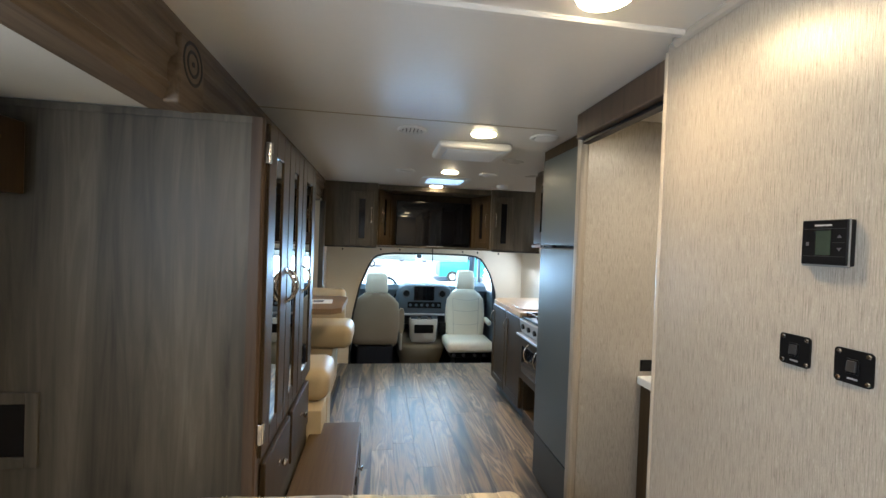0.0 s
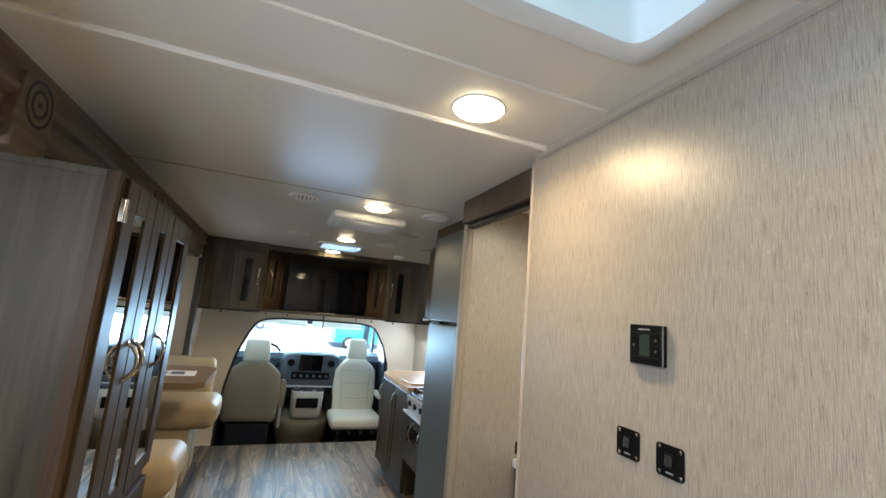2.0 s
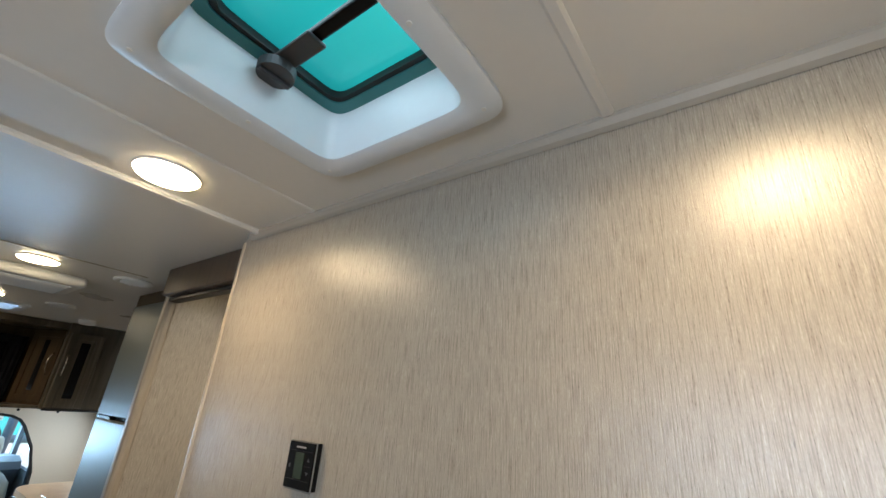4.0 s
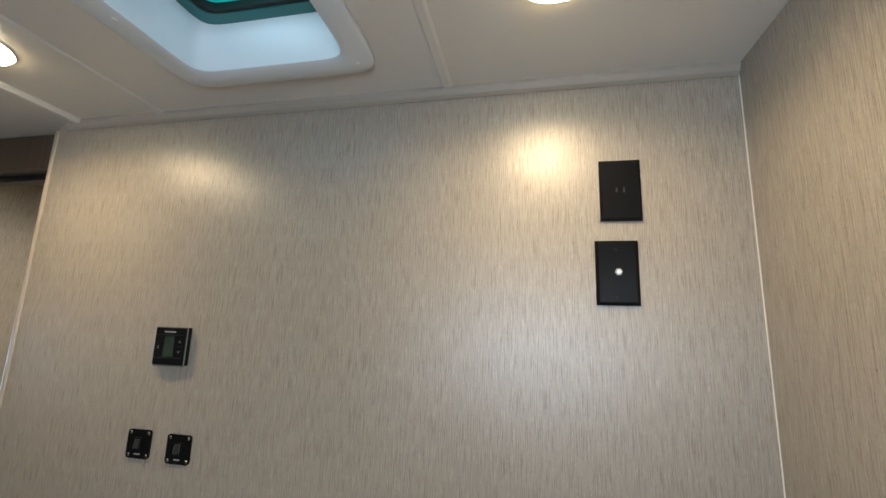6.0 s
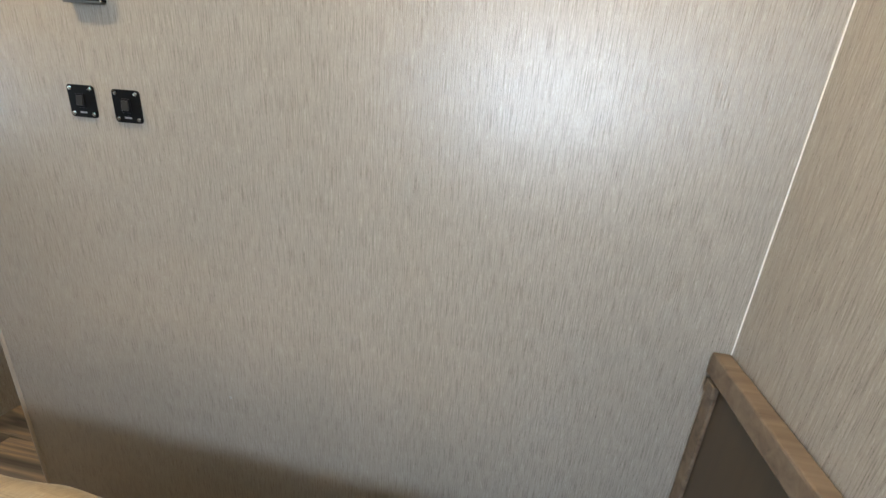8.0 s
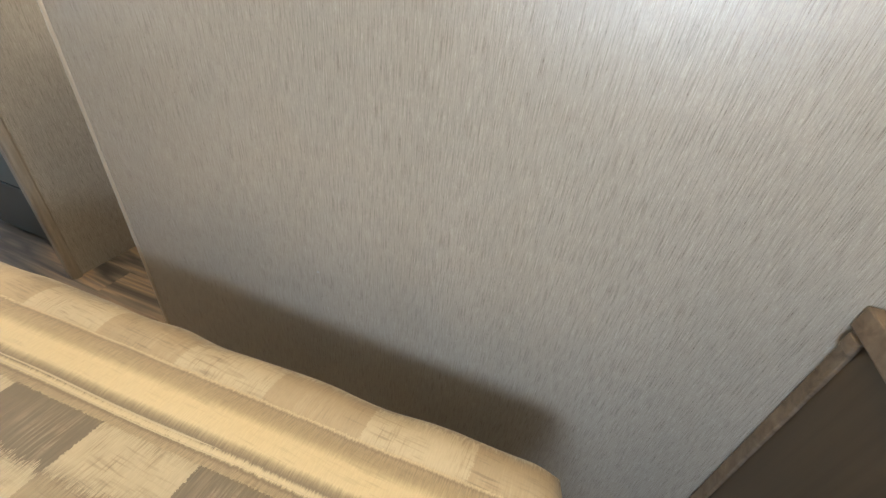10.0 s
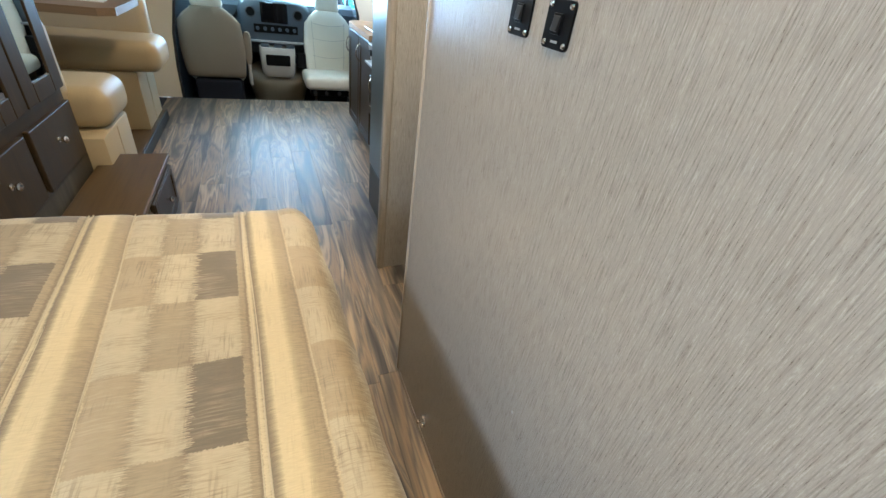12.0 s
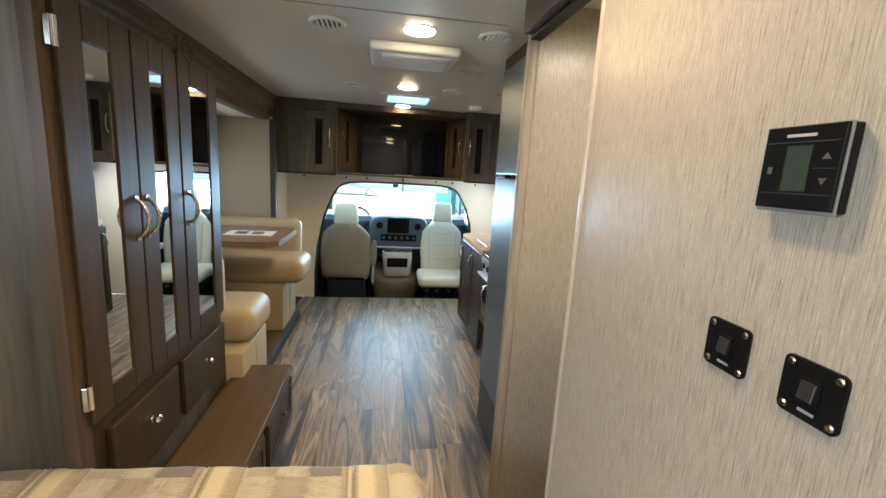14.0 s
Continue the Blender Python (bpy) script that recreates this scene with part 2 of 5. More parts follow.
# Brown wood, its colour lowered for the shade on the rear cabinet.
SHADEBROWN = streaked("shaded_brown_panel", [(0.032, 0.021, 0.012), (0.055, 0.038, 0.022), (0.075, 0.052, 0.031)], (40, 40, 2.5), 0.4, 0.15, 0.4)
PLANK = vinyl_plank()
CEIL = plain("ceiling_panel", (0.68, 0.66, 0.62), 0.30, 0, 0.06, 12, 0.03, 0.45)
CEILTRIM = plain("ceiling_batten", (0.72, 0.70, 0.66), 0.4, 0, 0.05, 20, 0.03)
WHITE = plain("white_plastic", (0.74, 0.74, 0.72), 0.38, 0, 0.05, 25, 0.04)
VENTWHITE = plain("vent_plastic", (0.70, 0.74, 0.78), 0.3, 0, 0.05, 18, 0.03)
BEIGE = plain("cream_panel", (0.78, 0.70, 0.565), 0.55, 0, 0.07, 14, 0.12)
GREYSLIDE = plain("grey_slide_wall", (0.37, 0.305, 0.205), 0.5, 0, 0.06, 14, 0.1)
SLIDECEIL = plain("slide_ceiling", (0.62, 0.62, 0.58), 0.6, 0, 0.06, 40, 0.15)
LEATHER = plain("cream_vinyl", (0.47, 0.385, 0.245), 0.52, 0, 0.08, 22, 0.25, 0.4)
SEATCREAM = plain("ivory_vinyl_seat", (0.80, 0.755, 0.64), 0.5, 0, 0.06, 22, 0.25, 0.4)
SEATCOVER = plain("taupe_seat_fabric", (0.29, 0.237, 0.175), 0.9, 0, 0.1, 40, 0.4, 0.2)
BLACK = plain("black_plastic", (0.006, 0.006, 0.0065), 0.3, 0, 0.2, 40, 0.06, 0.14)
BLACKFABRIC = plain("black_fabric", (0.012, 0.013, 0.02), 0.9, 0, 0.25, 60, 0.3)
SCREEN = plain("black_screen", (0.004, 0.004, 0.005), 0.035, 0, 0.1, 10, 0, 0.4)
GASKET = plain("black_rubber", (0.015, 0.015, 0.015), 0.6, 0, 0.2, 40, 0.1)
DASH = plain("dash_plastic", (0.075, 0.097, 0.12), 0.5, 0, 0.1, 60, 0.2)
DASHLIGHT = plain("pale_dash_plastic", (0.50, 0.47, 0.42), 0.5, 0, 0.08, 60, 0.2)
CHROME = plain("chrome", (0.75, 0.73, 0.70), 0.12, 1.0, 0.05, 20, 0.02)
BRONZE = plain("brushed_nickel", (0.62, 0.56, 0.48), 0.22, 1.0, 0.08, 20, 0.03)
STEEL = streaked("stainless_steel", [(0.30, 0.31, 0.32), (0.36, 0.37, 0.38), (0.42, 0.43, 0.44)], (1.5, 1.5, 90), 0.33, 0.04, 0.3)
FRIDGE = plain("silver_fridge_laminate", (0.075, 0.09, 0.093), 0.36, 0.1, 0.06, 8, 0.03, 0.3)
FRIDGELOW = plain("dark_grey_panel", (0.05, 0.054, 0.055), 0.5, 0, 0.08, 20, 0.05, 0.3)
COUNTER = streaked("tan_countertop", [(0.40, 0.27, 0.15), (0.55, 0.40, 0.24), (0.62, 0.47, 0.31)], (60, 60, 60), 0.35, 0.05, 0.5)
TABLETOP = streaked("walnut_tabletop", [(0.17, 0.112, 0.066), (0.23, 0.158, 0.098), (0.28, 0.198, 0.13)], (3, 40, 40), 0.35, 0.06, 0.4)
PAPER = plain("paper", (0.8, 0.79, 0.75), 0.8, 0, 0.03, 30, 0.05)
GREYINK = plain("printed_ink", (0.12, 0.12, 0.12), 0.8, 0, 0.1, 30, 0)
TRIMBEIGE = streaked("beige_door_trim", [(0.20, 0.168, 0.132), (0.275, 0.237, 0.19), (0.34, 0.298, 0.245)], (120, 120, 6), 0.4, 0.15, 0.3)
MIRROR = plain("mirror", (0.86, 0.87, 0.87), 0.006, 1.0, 0.0, 5, 0)
DARKGLASS = plain("smoked_glass", (0.01, 0.01, 0.011), 0.05, 0, 0.1, 5, 0)
CURTAIN = plain("blue_grey_curtain", (0.06, 0.085, 0.11), 0.9, 0, 0.2, 60, 0.4)
CARPET = plain("cab_carpet", (0.022, 0.028, 0.04), 0.95, 0, 0.3, 90, 0.6)
MATTRESS = plain("white_mattress", (0.66, 0.60, 0.50), 0.8, 0, 0.06, 40, 0.3)
TEAL = frosted("teal_smoked_dome", (0.13, 0.47, 0.44), 0.0)
CLEAR = pane("clear_glass", (0.93, 0.96, 0.96), 0.94)
LAMPGLOW = glow("frosted_lamp", (1.0, 0.76, 0.42), 20.0)
ROCKER = plain("rocker_plastic", (0.020, 0.019, 0.018), 0.35, 0, 0.15, 50, 0.05)
GRIP = plain("grey_knob", (0.065, 0.065, 0.07), 0.5, 0, 0.1, 50, 0.15)
BLUEGLOW = frosted("milky_dome", (0.62, 0.76, 0.9), 0.0)
ASPHALT = plain("pale_concrete", (0.58, 0.57, 0.54), 0.9, 0, 0.15, 10, 0.4)
VANWHITE = plain("white_vehicle_paint", (0.8, 0.8, 0.8), 0.25, 0, 0.04, 4, 0.0, 0.5, 0.4)
TEALPAINT = plain("teal_paint", (0.03, 0.30, 0.32), 0.3, 0, 0.08, 4, 0.0, 0.5, 0.4)
REDPAINT = plain("red_paint", (0.45, 0.04, 0.03), 0.35, 0, 0.08, 4, 0.0)


def bedspread():
    """Woven stripes along y, crossed by blocks of cream, tan and grey-brown with frayed edges."""
    m, n, l, b = nodes("patchwork_bedspread")
    tc, sep = n.new("ShaderNodeTexCoord"), n.new("ShaderNodeSeparateXYZ")
    l.new(tc.outputs["Object"], sep.inputs[0])

    def math_node(op, a, c=None, d=None):
        k = n.new("ShaderNodeMath")
        k.operation = op
        for i, v in enumerate((a, c, d)):
            if v is None:
                continue
            if isinstance(v, (int, float)):
                k.inputs[i].default_value = v
            else:
                l.new(v, k.inputs[i])
        return k.outputs[0]

    def noise_node(scale, detail, low, high):
        mp, t, r = n.new("ShaderNodeMapping"), n.new("ShaderNodeTexNoise"), n.new("ShaderNodeMapRange")
        mp.inputs["Scale"].default_value = scale
        t.inputs["Scale"].default_value, t.inputs["Detail"].default_value = 1, detail
        r.inputs["From Min"].default_value, r.inputs["From Max"].default_value = low, high
        l.new(tc.outputs["Object"], mp.inputs["Vector"])
        l.new(mp.outputs[0], t.inputs["Vector"])
        l.new(t.outputs["Fac"], r.inputs["Value"])
        return r.outputs[0]

    def blend(fac, a, c):
        k = n.new("ShaderNodeMix")
        k.data_type = "RGBA"
        l.new(fac, k.inputs["Factor"])
        for s, v in (("A", a), ("B", c)):
            if isinstance(v, tuple):
                k.inputs[s].default_value = (*v, 1)
            else:
                l.new(v, k.inputs[s])
        return k.outputs["Result"]

    # the cloth lies a little askew on the bed
    straight = math_node("ADD", sep.outputs[0], math_node("MULTIPLY_ADD", sep.outputs[1], 0.055, 0.0242))
    # fuzzy borders: weft threads shift the stripes, warp threads shift the blocks
    off = math_node("MULTIPLY_ADD", noise_node((26, 300, 30), 3, 0.25, 0.75), 0.030, -0.015)
    offy = math_node("MULTIPLY_ADD", noise_node((300, 30, 30), 3, 0.25, 0.75), 0.006, -0.003)
    u = math_node("FRACT", math_node("DIVIDE", math_node("ADD", math_node("ADD", straight, math_node("MULTIPLY", off, 0.2)), 8.1 + 0.457), 0.405))
    uf = math_node("FRACT", math_node("DIVIDE", math_node("ADD", math_node("ADD", straight, off), 8.1 + 0.457), 0.405))
    stripe = n.new("ShaderNodeValToRGB")  # colour across one repeat
    gold, tan, brown = (0.585, 0.465, 0.265), (0.39, 0.308, 0.185), (0.20, 0.153, 0.092)
    bands = [(0.0, (0.56, 0.45, 0.27)), (0.018, (0.52, 0.42, 0.25)), (0.030, brown), (0.055, (0.35, 0.27, 0.155)), (0.078, gold), (0.165, gold), (0.20, (0.42, 0.325, 0.185)), (0.262, (0.37, 0.285, 0.165)), (0.276, (0.28, 0.213, 0.125)), (0.284, (0.54, 0.43, 0.26)), (0.30, (0.40, 0.312, 0.185)), (0.95, tan), (0.975, (0.36, 0.28, 0.165)), (0.99, brown), (1.0, (0.50, 0.40, 0.24))]
    e = stripe.color_ramp.elements
    e[0].position, e[0].color = bands[0][0], (*bands[0][1], 1)
    e[1].position, e[1].color = bands[1][0], (*bands[1][1], 1)
    for p, c in bands[2:]:
        k = e.new(p)
        k.color = (*c, 1)
    l.new(u, stripe.inputs["Fac"])
    # a chequer of three columns: the rows are one hand's length, pale blocks between tan and dark ones
    row = math_node("DIVIDE", math_node("ADD", math_node("ADD", sep.outputs[1], offy), 8.2 + 0.097), 0.205)
    even = math_node("LESS_THAN", math_node("FRACT", math_node("MULTIPLY", math_node("FLOOR", row), 0.5)), 0.25)
    odd = math_node("SUBTRACT", 1.0, even)
    pale = (0.47, 0.387, 0.246)
    one = blend(even, pale, (0.375, 0.29, 0.172))
    two = blend(odd, pale, (0.335, 0.262, 0.158))
    dark = blend(even, pale, (0.168, 0.132, 0.086))
    second, third = math_node("GREATER_THAN", uf, 0.50), math_node("GREATER_THAN", uf, 0.716)
    use = math_node("MULTIPLY", math_node("GREATER_THAN", u, 0.292), math_node("LESS_THAN", u, 0.948))
    c = blend(second, one, two)
    c = blend(third, c, dark)
    # frayed brown weft through the pale blocks and beside the column borders
    fray = noise_node((20, 300, 20), 3, 0.50, 0.62)
    patch = noise_node((11, 16, 8), 2, 0.45, 0.60)
    c = blend(math_node("MULTIPLY", math_node("MULTIPLY", fray, patch), 0.62), c, (0.27, 0.205, 0.122))
    c = blend(use, stripe.outputs["Color"], c)
    # worn threads: pale ones across the dark blocks, dark ones along the stripes
    where = noise_node((7, 7, 7), 2, 0.40, 0.62)
    weft = noise_node((14, 230, 14), 3, 0.47, 0.62)
    c = blend(math_node("MULTIPLY", math_node("MULTIPLY", weft, where), math_node("MULTIPLY", use, 0.42)), c, (0.47, 0.385, 0.245))
    warp = noise_node((260, 16, 14), 3, 0.52, 0.66)
    worn = noise_node((5, 9, 5), 2, 0.42, 0.62)
    c = blend(math_node("MULTIPLY", math_node("MULTIPLY", warp, worn), math_node("MULTIPLY_ADD", use, 0.30, 0.22)), c, (0.19, 0.145, 0.09))

    # dashes of dark weft where columns meet
    seam = n.new("ShaderNodeValToRGB")
    weights = [(0.0, 0.1), (0.02, 0.2), (0.035, 0.9), (0.075, 0.0), (0.16, 0.0), (0.21, 0.45), (0.27, 0.6), (0.30, 0.1), (0.42, 0.0), (0.50, 0.8), (0.57, 0.0), (0.65, 0.05), (0.715, 1.0), (0.78, 0.1), (0.90, 0.1), (0.955, 0.7), (1.0, 0.3)]
    e = seam.color_ramp.elements
    e[0].position, e[0].color = weights[0][0], (*[weights[0][1]] * 3, 1)
    e[1].position, e[1].color = weights[1][0], (*[weights[1][1]] * 3, 1)
    for p, w in weights[2:]:
        e.new(p).color = (w, w, w, 1)
    l.new(u, seam.inputs["Fac"])
    dash = noise_node((34, 460, 20), 3, 0.43, 0.58)
    c = blend(math_node("MULTIPLY", math_node("MULTIPLY", seam.outputs["Color"], dash), 0.62), c, (0.165, 0.125, 0.078))
    mt = n.new("ShaderNodeMapping")
    mt.inputs["Scale"].default_value = (60, 420, 25)
    l.new(tc.outputs["Object"], mt.inputs["Vector"])
    th = n.new("ShaderNodeTexNoise")
    th.inputs["Scale"].default_value, th.inputs["Detail"].default_value = 1, 2
    l.new(mt.outputs[0], th.inputs["Vector"])
    val = n.new("ShaderNodeHueSaturation")
    l.new(math_node("MULTIPLY_ADD", th.outputs["Fac"], 0.3, 0.84), val.inputs["Value"])
    l.new(c, val.inputs["Color"])
    l.new(val.outputs[0], b.inputs["Base Color"])
    b.inputs["Roughness"].default_value = 0.75
    b.inputs["Sheen Weight"].default_value = 0.15
    bp = n.new("ShaderNodeBump")
    bp.inputs["Strength"].default_value, bp.inputs["Distance"].default_value = 0.35, 0.001
    l.new(th.outputs["Fac"], bp.inputs["Height"])
    l.new(bp.outputs[0], b.inputs["Normal"])
    return m


SPREAD = bedspread()

# ---------- building helpers ----------


def origin(ob):
    p = Vector((0, 0, 0))
    while ob is not None:
        p += ob.location
        ob = ob.parent
    return p


def thing(name, at, label, category, group=""):
    """A thing's empty at its base."""
    ob = new(name)
    ob.empty_display_size = 0.05
    ob.location = at
    return tagged(ob, label, category, group)


def part(name, bm, material, parent=None, label="", smooth=None):
    """Links a bmesh, drawn in world places, as one mesh under a thing or part."""
    me = bpy.data.meshes.new(name)
    if parent is not None:
        bmesh.ops.translate(bm, verts=bm.verts, vec=-origin(parent))
    bmesh.ops.recalc_face_normals(bm, faces=bm.faces)
    bm.to_mesh(me)
    bm.free()
    if smooth:
        me.shade_smooth()
        me.set_sharp_from_angle(angle=radians(smooth))
    me.materials.append(material)
    ob = new(name, me)
    ob.parent = parent
    if label:
        tagged(ob, label)
    return ob


def structure(name, bm, material, label, category):
    ob = part(name, bm, material)
    return tagged(ob, label, category, kind="structure")


def box(x0, x1, y0, y1, z0, z1, bevel=0.0, seg=2, bm=None):
    bm = bm or bmesh.new()
    vs = bmesh.ops.create_cube(bm, size=1.0)["verts"]
    bmesh.ops.scale(bm, verts=vs, vec=(x1 - x0, y1 - y0, z1 - z0))
    bmesh.ops.translate(bm, verts=vs, vec=((x0 + x1) / 2, (y0 + y1) / 2, (z0 + z1) / 2))
    if bevel:
        es = list({e for v in vs for e in v.link_edges})
        bmesh.ops.bevel(bm, geom=es, offset=bevel, segments=seg, affect="EDGES", profile=0.5)
    return bm


def turned(bm, about, angle, axis="Z"):
    bmesh.ops.rotate(bm, verts=bm.verts, cent=about, matrix=Matrix.Rotation(radians(angle), 3, axis))
    return bm


def disc(c, r, h, axis="z", n=28, bm=None, r2=None):
    """A drum along an axis, from c on by h."""
    bm = bm or bmesh.new()
    vs = bmesh.ops.create_cone(bm, cap_ends=True, segments=n, radius1=r, radius2=r if r2 is None else r2, depth=abs(h))["verts"]
    if h < 0:
        bmesh.ops.rotate(bm, verts=vs, matrix=Matrix.Rotation(math.pi, 3, "X"))
    bmesh.ops.translate(bm, verts=vs, vec=(0, 0, h / 2))
    rot = {"z": Matrix.Identity(3), "x": Matrix.Rotation(math.pi / 2, 3, "Y"), "y": Matrix.Rotation(-math.pi / 2, 3, "X")}[axis]
    bmesh.ops.rotate(bm, verts=vs, matrix=rot)
    bmesh.ops.translate(bm, verts=vs, vec=c)
    return bm


def ball(c, r, scale=(1, 1, 1), bm=None, n=14):
    bm = bm or bmesh.new()
    vs = bmesh.ops.create_uvsphere(bm, u_segments=n, v_segments=max(6, n // 2), radius=r)["verts"]
    bmesh.ops.scale(bm, verts=vs, vec=scale)
    bmesh.ops.translate(bm, verts=vs, vec=c)
    return bm


def prism(outline, axis, a, b, bm=None):
    """An outline in the other two axes (in x, y, z order), drawn out from a to b along an axis."""
    bm = bm or bmesh.new()

    def at(p, q):
        return {"x": (q, p[0], p[1]), "y": (p[0], q, p[1]), "z": (p[0], p[1], q)}[axis]

    r0 = [bm.verts.new(at(p, a)) for p in outline]
    r1 = [bm.verts.new(at(p, b)) for p in outline]
    bm.faces.new(r0)
    bm.faces.new(r1[::-1])
    for i in range(len(outline)):
        j = (i + 1) % len(outline)
        bm.faces.new((r0[i], r1[i], r1[j], r0[j]))
    return bm


def loft(levels, n=24, power=3.2, axis="z", bm=None):
    """Rings of a squared ellipse, level by level: (height, centre a, centre b, half a, half b)."""
    bm = bm or bmesh.new()
    rings = []
    for h, ca, cb, ha, hb in levels:
        ring = []
        for i in range(n):
            w = 2 * math.pi * (i + 0.5) / n
            c, s = math.cos(w), math.sin(w)
            p = ca + ha * math.copysign(abs(c) ** (2 / power), c)
            q = cb + hb * math.copysign(abs(s) ** (2 / power), s)
            ring.append(bm.verts.new({"z": (p, q, h), "y": (p, h, q), "x": (h, p, q)}[axis]))
        rings.append(ring)
    for a, b in zip(rings, rings[1:]):
        for i in range(n):
            j = (i + 1) % n
            bm.faces.new((a[i], a[j], b[j], b[i]))
    bm.faces.new(rings[0][::-1])
    bm.faces.new(rings[-1])
    return bm


def tube(points, r, n=10, bm=None):
    """A round bar along points."""
    bm = bm or bmesh.new()
    pts = [Vector(p) for p in points]
    rings = []
    for i, p in enumerate(pts):
        d = (pts[min(i + 1, len(pts) - 1)] - pts[max(i - 1, 0)]).normalized()
        side = d.cross(Vector((0.13, 0.31, 0.94)))
        side.normalize()
        up = side.cross(d)
        rings.append([bm.verts.new(p + r * (math.cos(2 * math.pi * k / n) * side + math.sin(2 * math.pi * k / n) * up)) for k in range(n)])
    for a, b in zip(rings, rings[1:]):
        for k in range(n):
            bm.faces.new((a[k], a[(k + 1) % n], b[(k + 1) % n], b[k]))
    bm.faces.new(rings[0][::-1])
    bm.faces.new(rings[-1])
    return bm


def ring(c, r, t, axis="z", n=32, k=8, squash=1.0, bm=None):
    """A closed hoop of radius r and bar radius t."""
    bm = bm or bmesh.new()
    loops = []
    for i in range(n):
        w = 2 * math.pi * i / n
        loop = []
        for j in range(k):
            q = 2 * math.pi * j / k
            rr, h = r + t * math.cos(q), t * math.sin(q) * squash
            a, b = rr * math.cos(w), rr * math.sin(w)
            loop.append(bm.verts.new(Vector(c) + Vector({"z": (a, b, h), "y": (a, h, b), "x": (h, a, b)}[axis])))
        loops.append(loop)
    for i in range(n):
        a, b = loops[i], loops[(i + 1) % n]
        for j in range(k):
            bm.faces.new((a[j], a[(j + 1) % k], b[(j + 1) % k], b[j]))
    return bm


def arc_handle(y, z0, z1, x, out, r=0.006):
    """A bowed pull on a front that faces +x."""
    pts = []
    for i in range(13):
        w = i / 12
        pts.append((x + out * math.sin(math.pi * w) ** 0.6, y, z0 + (z1 - z0) * w))
    bm = tube(pts, r)
    for z in (z0, z1):
        disc((x, y, z), 0.011, 0.006, "x", 14, bm)
    return bm


def pillowed(x0, x1, y0, y1, z0, z1, r, seg=5):
    """An upholstered block: large rounded edges."""
    return box(x0, x1, y0, y1, z0, z1, r, seg)

# ---------- large structure ----------
CZ = 2.10  # ceiling
RX = 0.95  # right outer wall

floor = structure("floor", box(-1.30, RX, -1.62, 3.99, -0.06, -0.004), GASKET, "dark underlay beneath wood-look vinyl plank floor", "floor")
wall_right = structure("wall_bathroom", box(0.0, 0.035, -1.62, 0.066, 0.0, CZ), WALLPAPER, "beige woven vertical-grain wallpaper on bathroom partition wall", "wall")
structure("trim_bathroom_wall_end", box(-0.004, 0.039, 0.064, 0.078, 0.0, CZ - 0.02, 0.005, 3), LITBEAD, "beige rounded edge trim at the wall's end, highlight in its colour", "trim")
wall_rear = structure("wall_rear", box(-2.10, RX + 0.04, -1.66, -1.62, 0.0, 2.14), WALLPAPER, "beige woven vertical-grain wallpaper on rear wall", "wall")
structure("trim_rear_corner", box(-0.0016, 0.0, -1.62, -1.6184, 0.97, CZ - 0.02), CEILTRIM, "thin pale corner bead between two papered walls", "trim")
structure("trim_ceiling_cove", prism([(-0.016, CZ), (-0.016, CZ - 0.008), (-0.010, CZ - 0.018), (-0.002, CZ - 0.024), (-0.002, CZ)], "y", -1.618, 0.03), COVE, "narrow beige cove trim under the ceiling", "trim")
rw = bmesh.new()
for a in [(-1.66, 3.04, -0.06, 2.14)]:
    box(RX, RX + 0.04, a[0], a[1], a[2], a[3], bm=rw)
rf = bmesh.new()
for a in [(3.04, 3.28, -0.06, 2.14), (3.72, 4.05, -0.06, 2.14), (3.28, 3.72, -0.06, 1.52), (3.28, 3.72, 1.85, 2.14)]:
    box(RX, RX + 0.04, a[0], a[1], a[2], a[3], bm=rf)
structure("wall_entry", rf, BEIGE, "cream wall round the entry door", "wall")
# Assumed pane, added out of view to go with the bulkhead fill lamp.
ed = structure("window_entry_assumed", box(RX + 0.015, RX + 0.021, 3.28, 3.72, 1.52, 1.85), CLEAR, "assumed clear entry door window, out of view", "window")
ed.visible_shadow = False
structure("wall_outer_right", rw, WALLPAPER, "beige papered outer side wall", "wall")
structure("wall_bath_partition", box(0.105, RX, 0.752, 0.785, 0.0, CZ), WALLPAPER, "beige papered partition between bathroom and fridge", "wall")
# rounded jamb of the bathroom opening: two rolls and a flat
jamb = bmesh.new()
prism([(0.078, 0.745), (0.074, 0.752), (0.074, 0.762), (0.079, 0.770), (0.086, 0.773), (0.083, 0.785), (0.083, 0.800), (0.092, 0.812), (0.112, 0.812), (0.112, 0.747), (0.104, 0.742), (0.090, 0.741)], "z", 0.0, CZ - 0.005, jamb)
structure("trim_bathroom_jamb", jamb, TRIMBEIGE, "beige fluted vertical jamb trim beside the fridge", "trim")
header = structure("trim_bathroom_header", box(0.045, 0.095, 0.080, 0.742, 1.985, CZ - 0.002, 0.006, 2), POSTWOOD, "dark oak header above the bathroom opening", "trim")
structure("trim_bathroom_track", box(0.075, 0.115, 0.10, 0.74, 1.968, 1.984, 0.003), BLACK, "black sliding door track under oak header", "trim")

# ceiling with two roof-vent openings: strips around the holes
cb = bmesh.new()
VX0, VX1, VY0, VY1 = -0.505, -0.152, -0.872, -0.515
SX0, SX1, SY0, SY1 = -0.42, -0.05, 2.80, 3.19
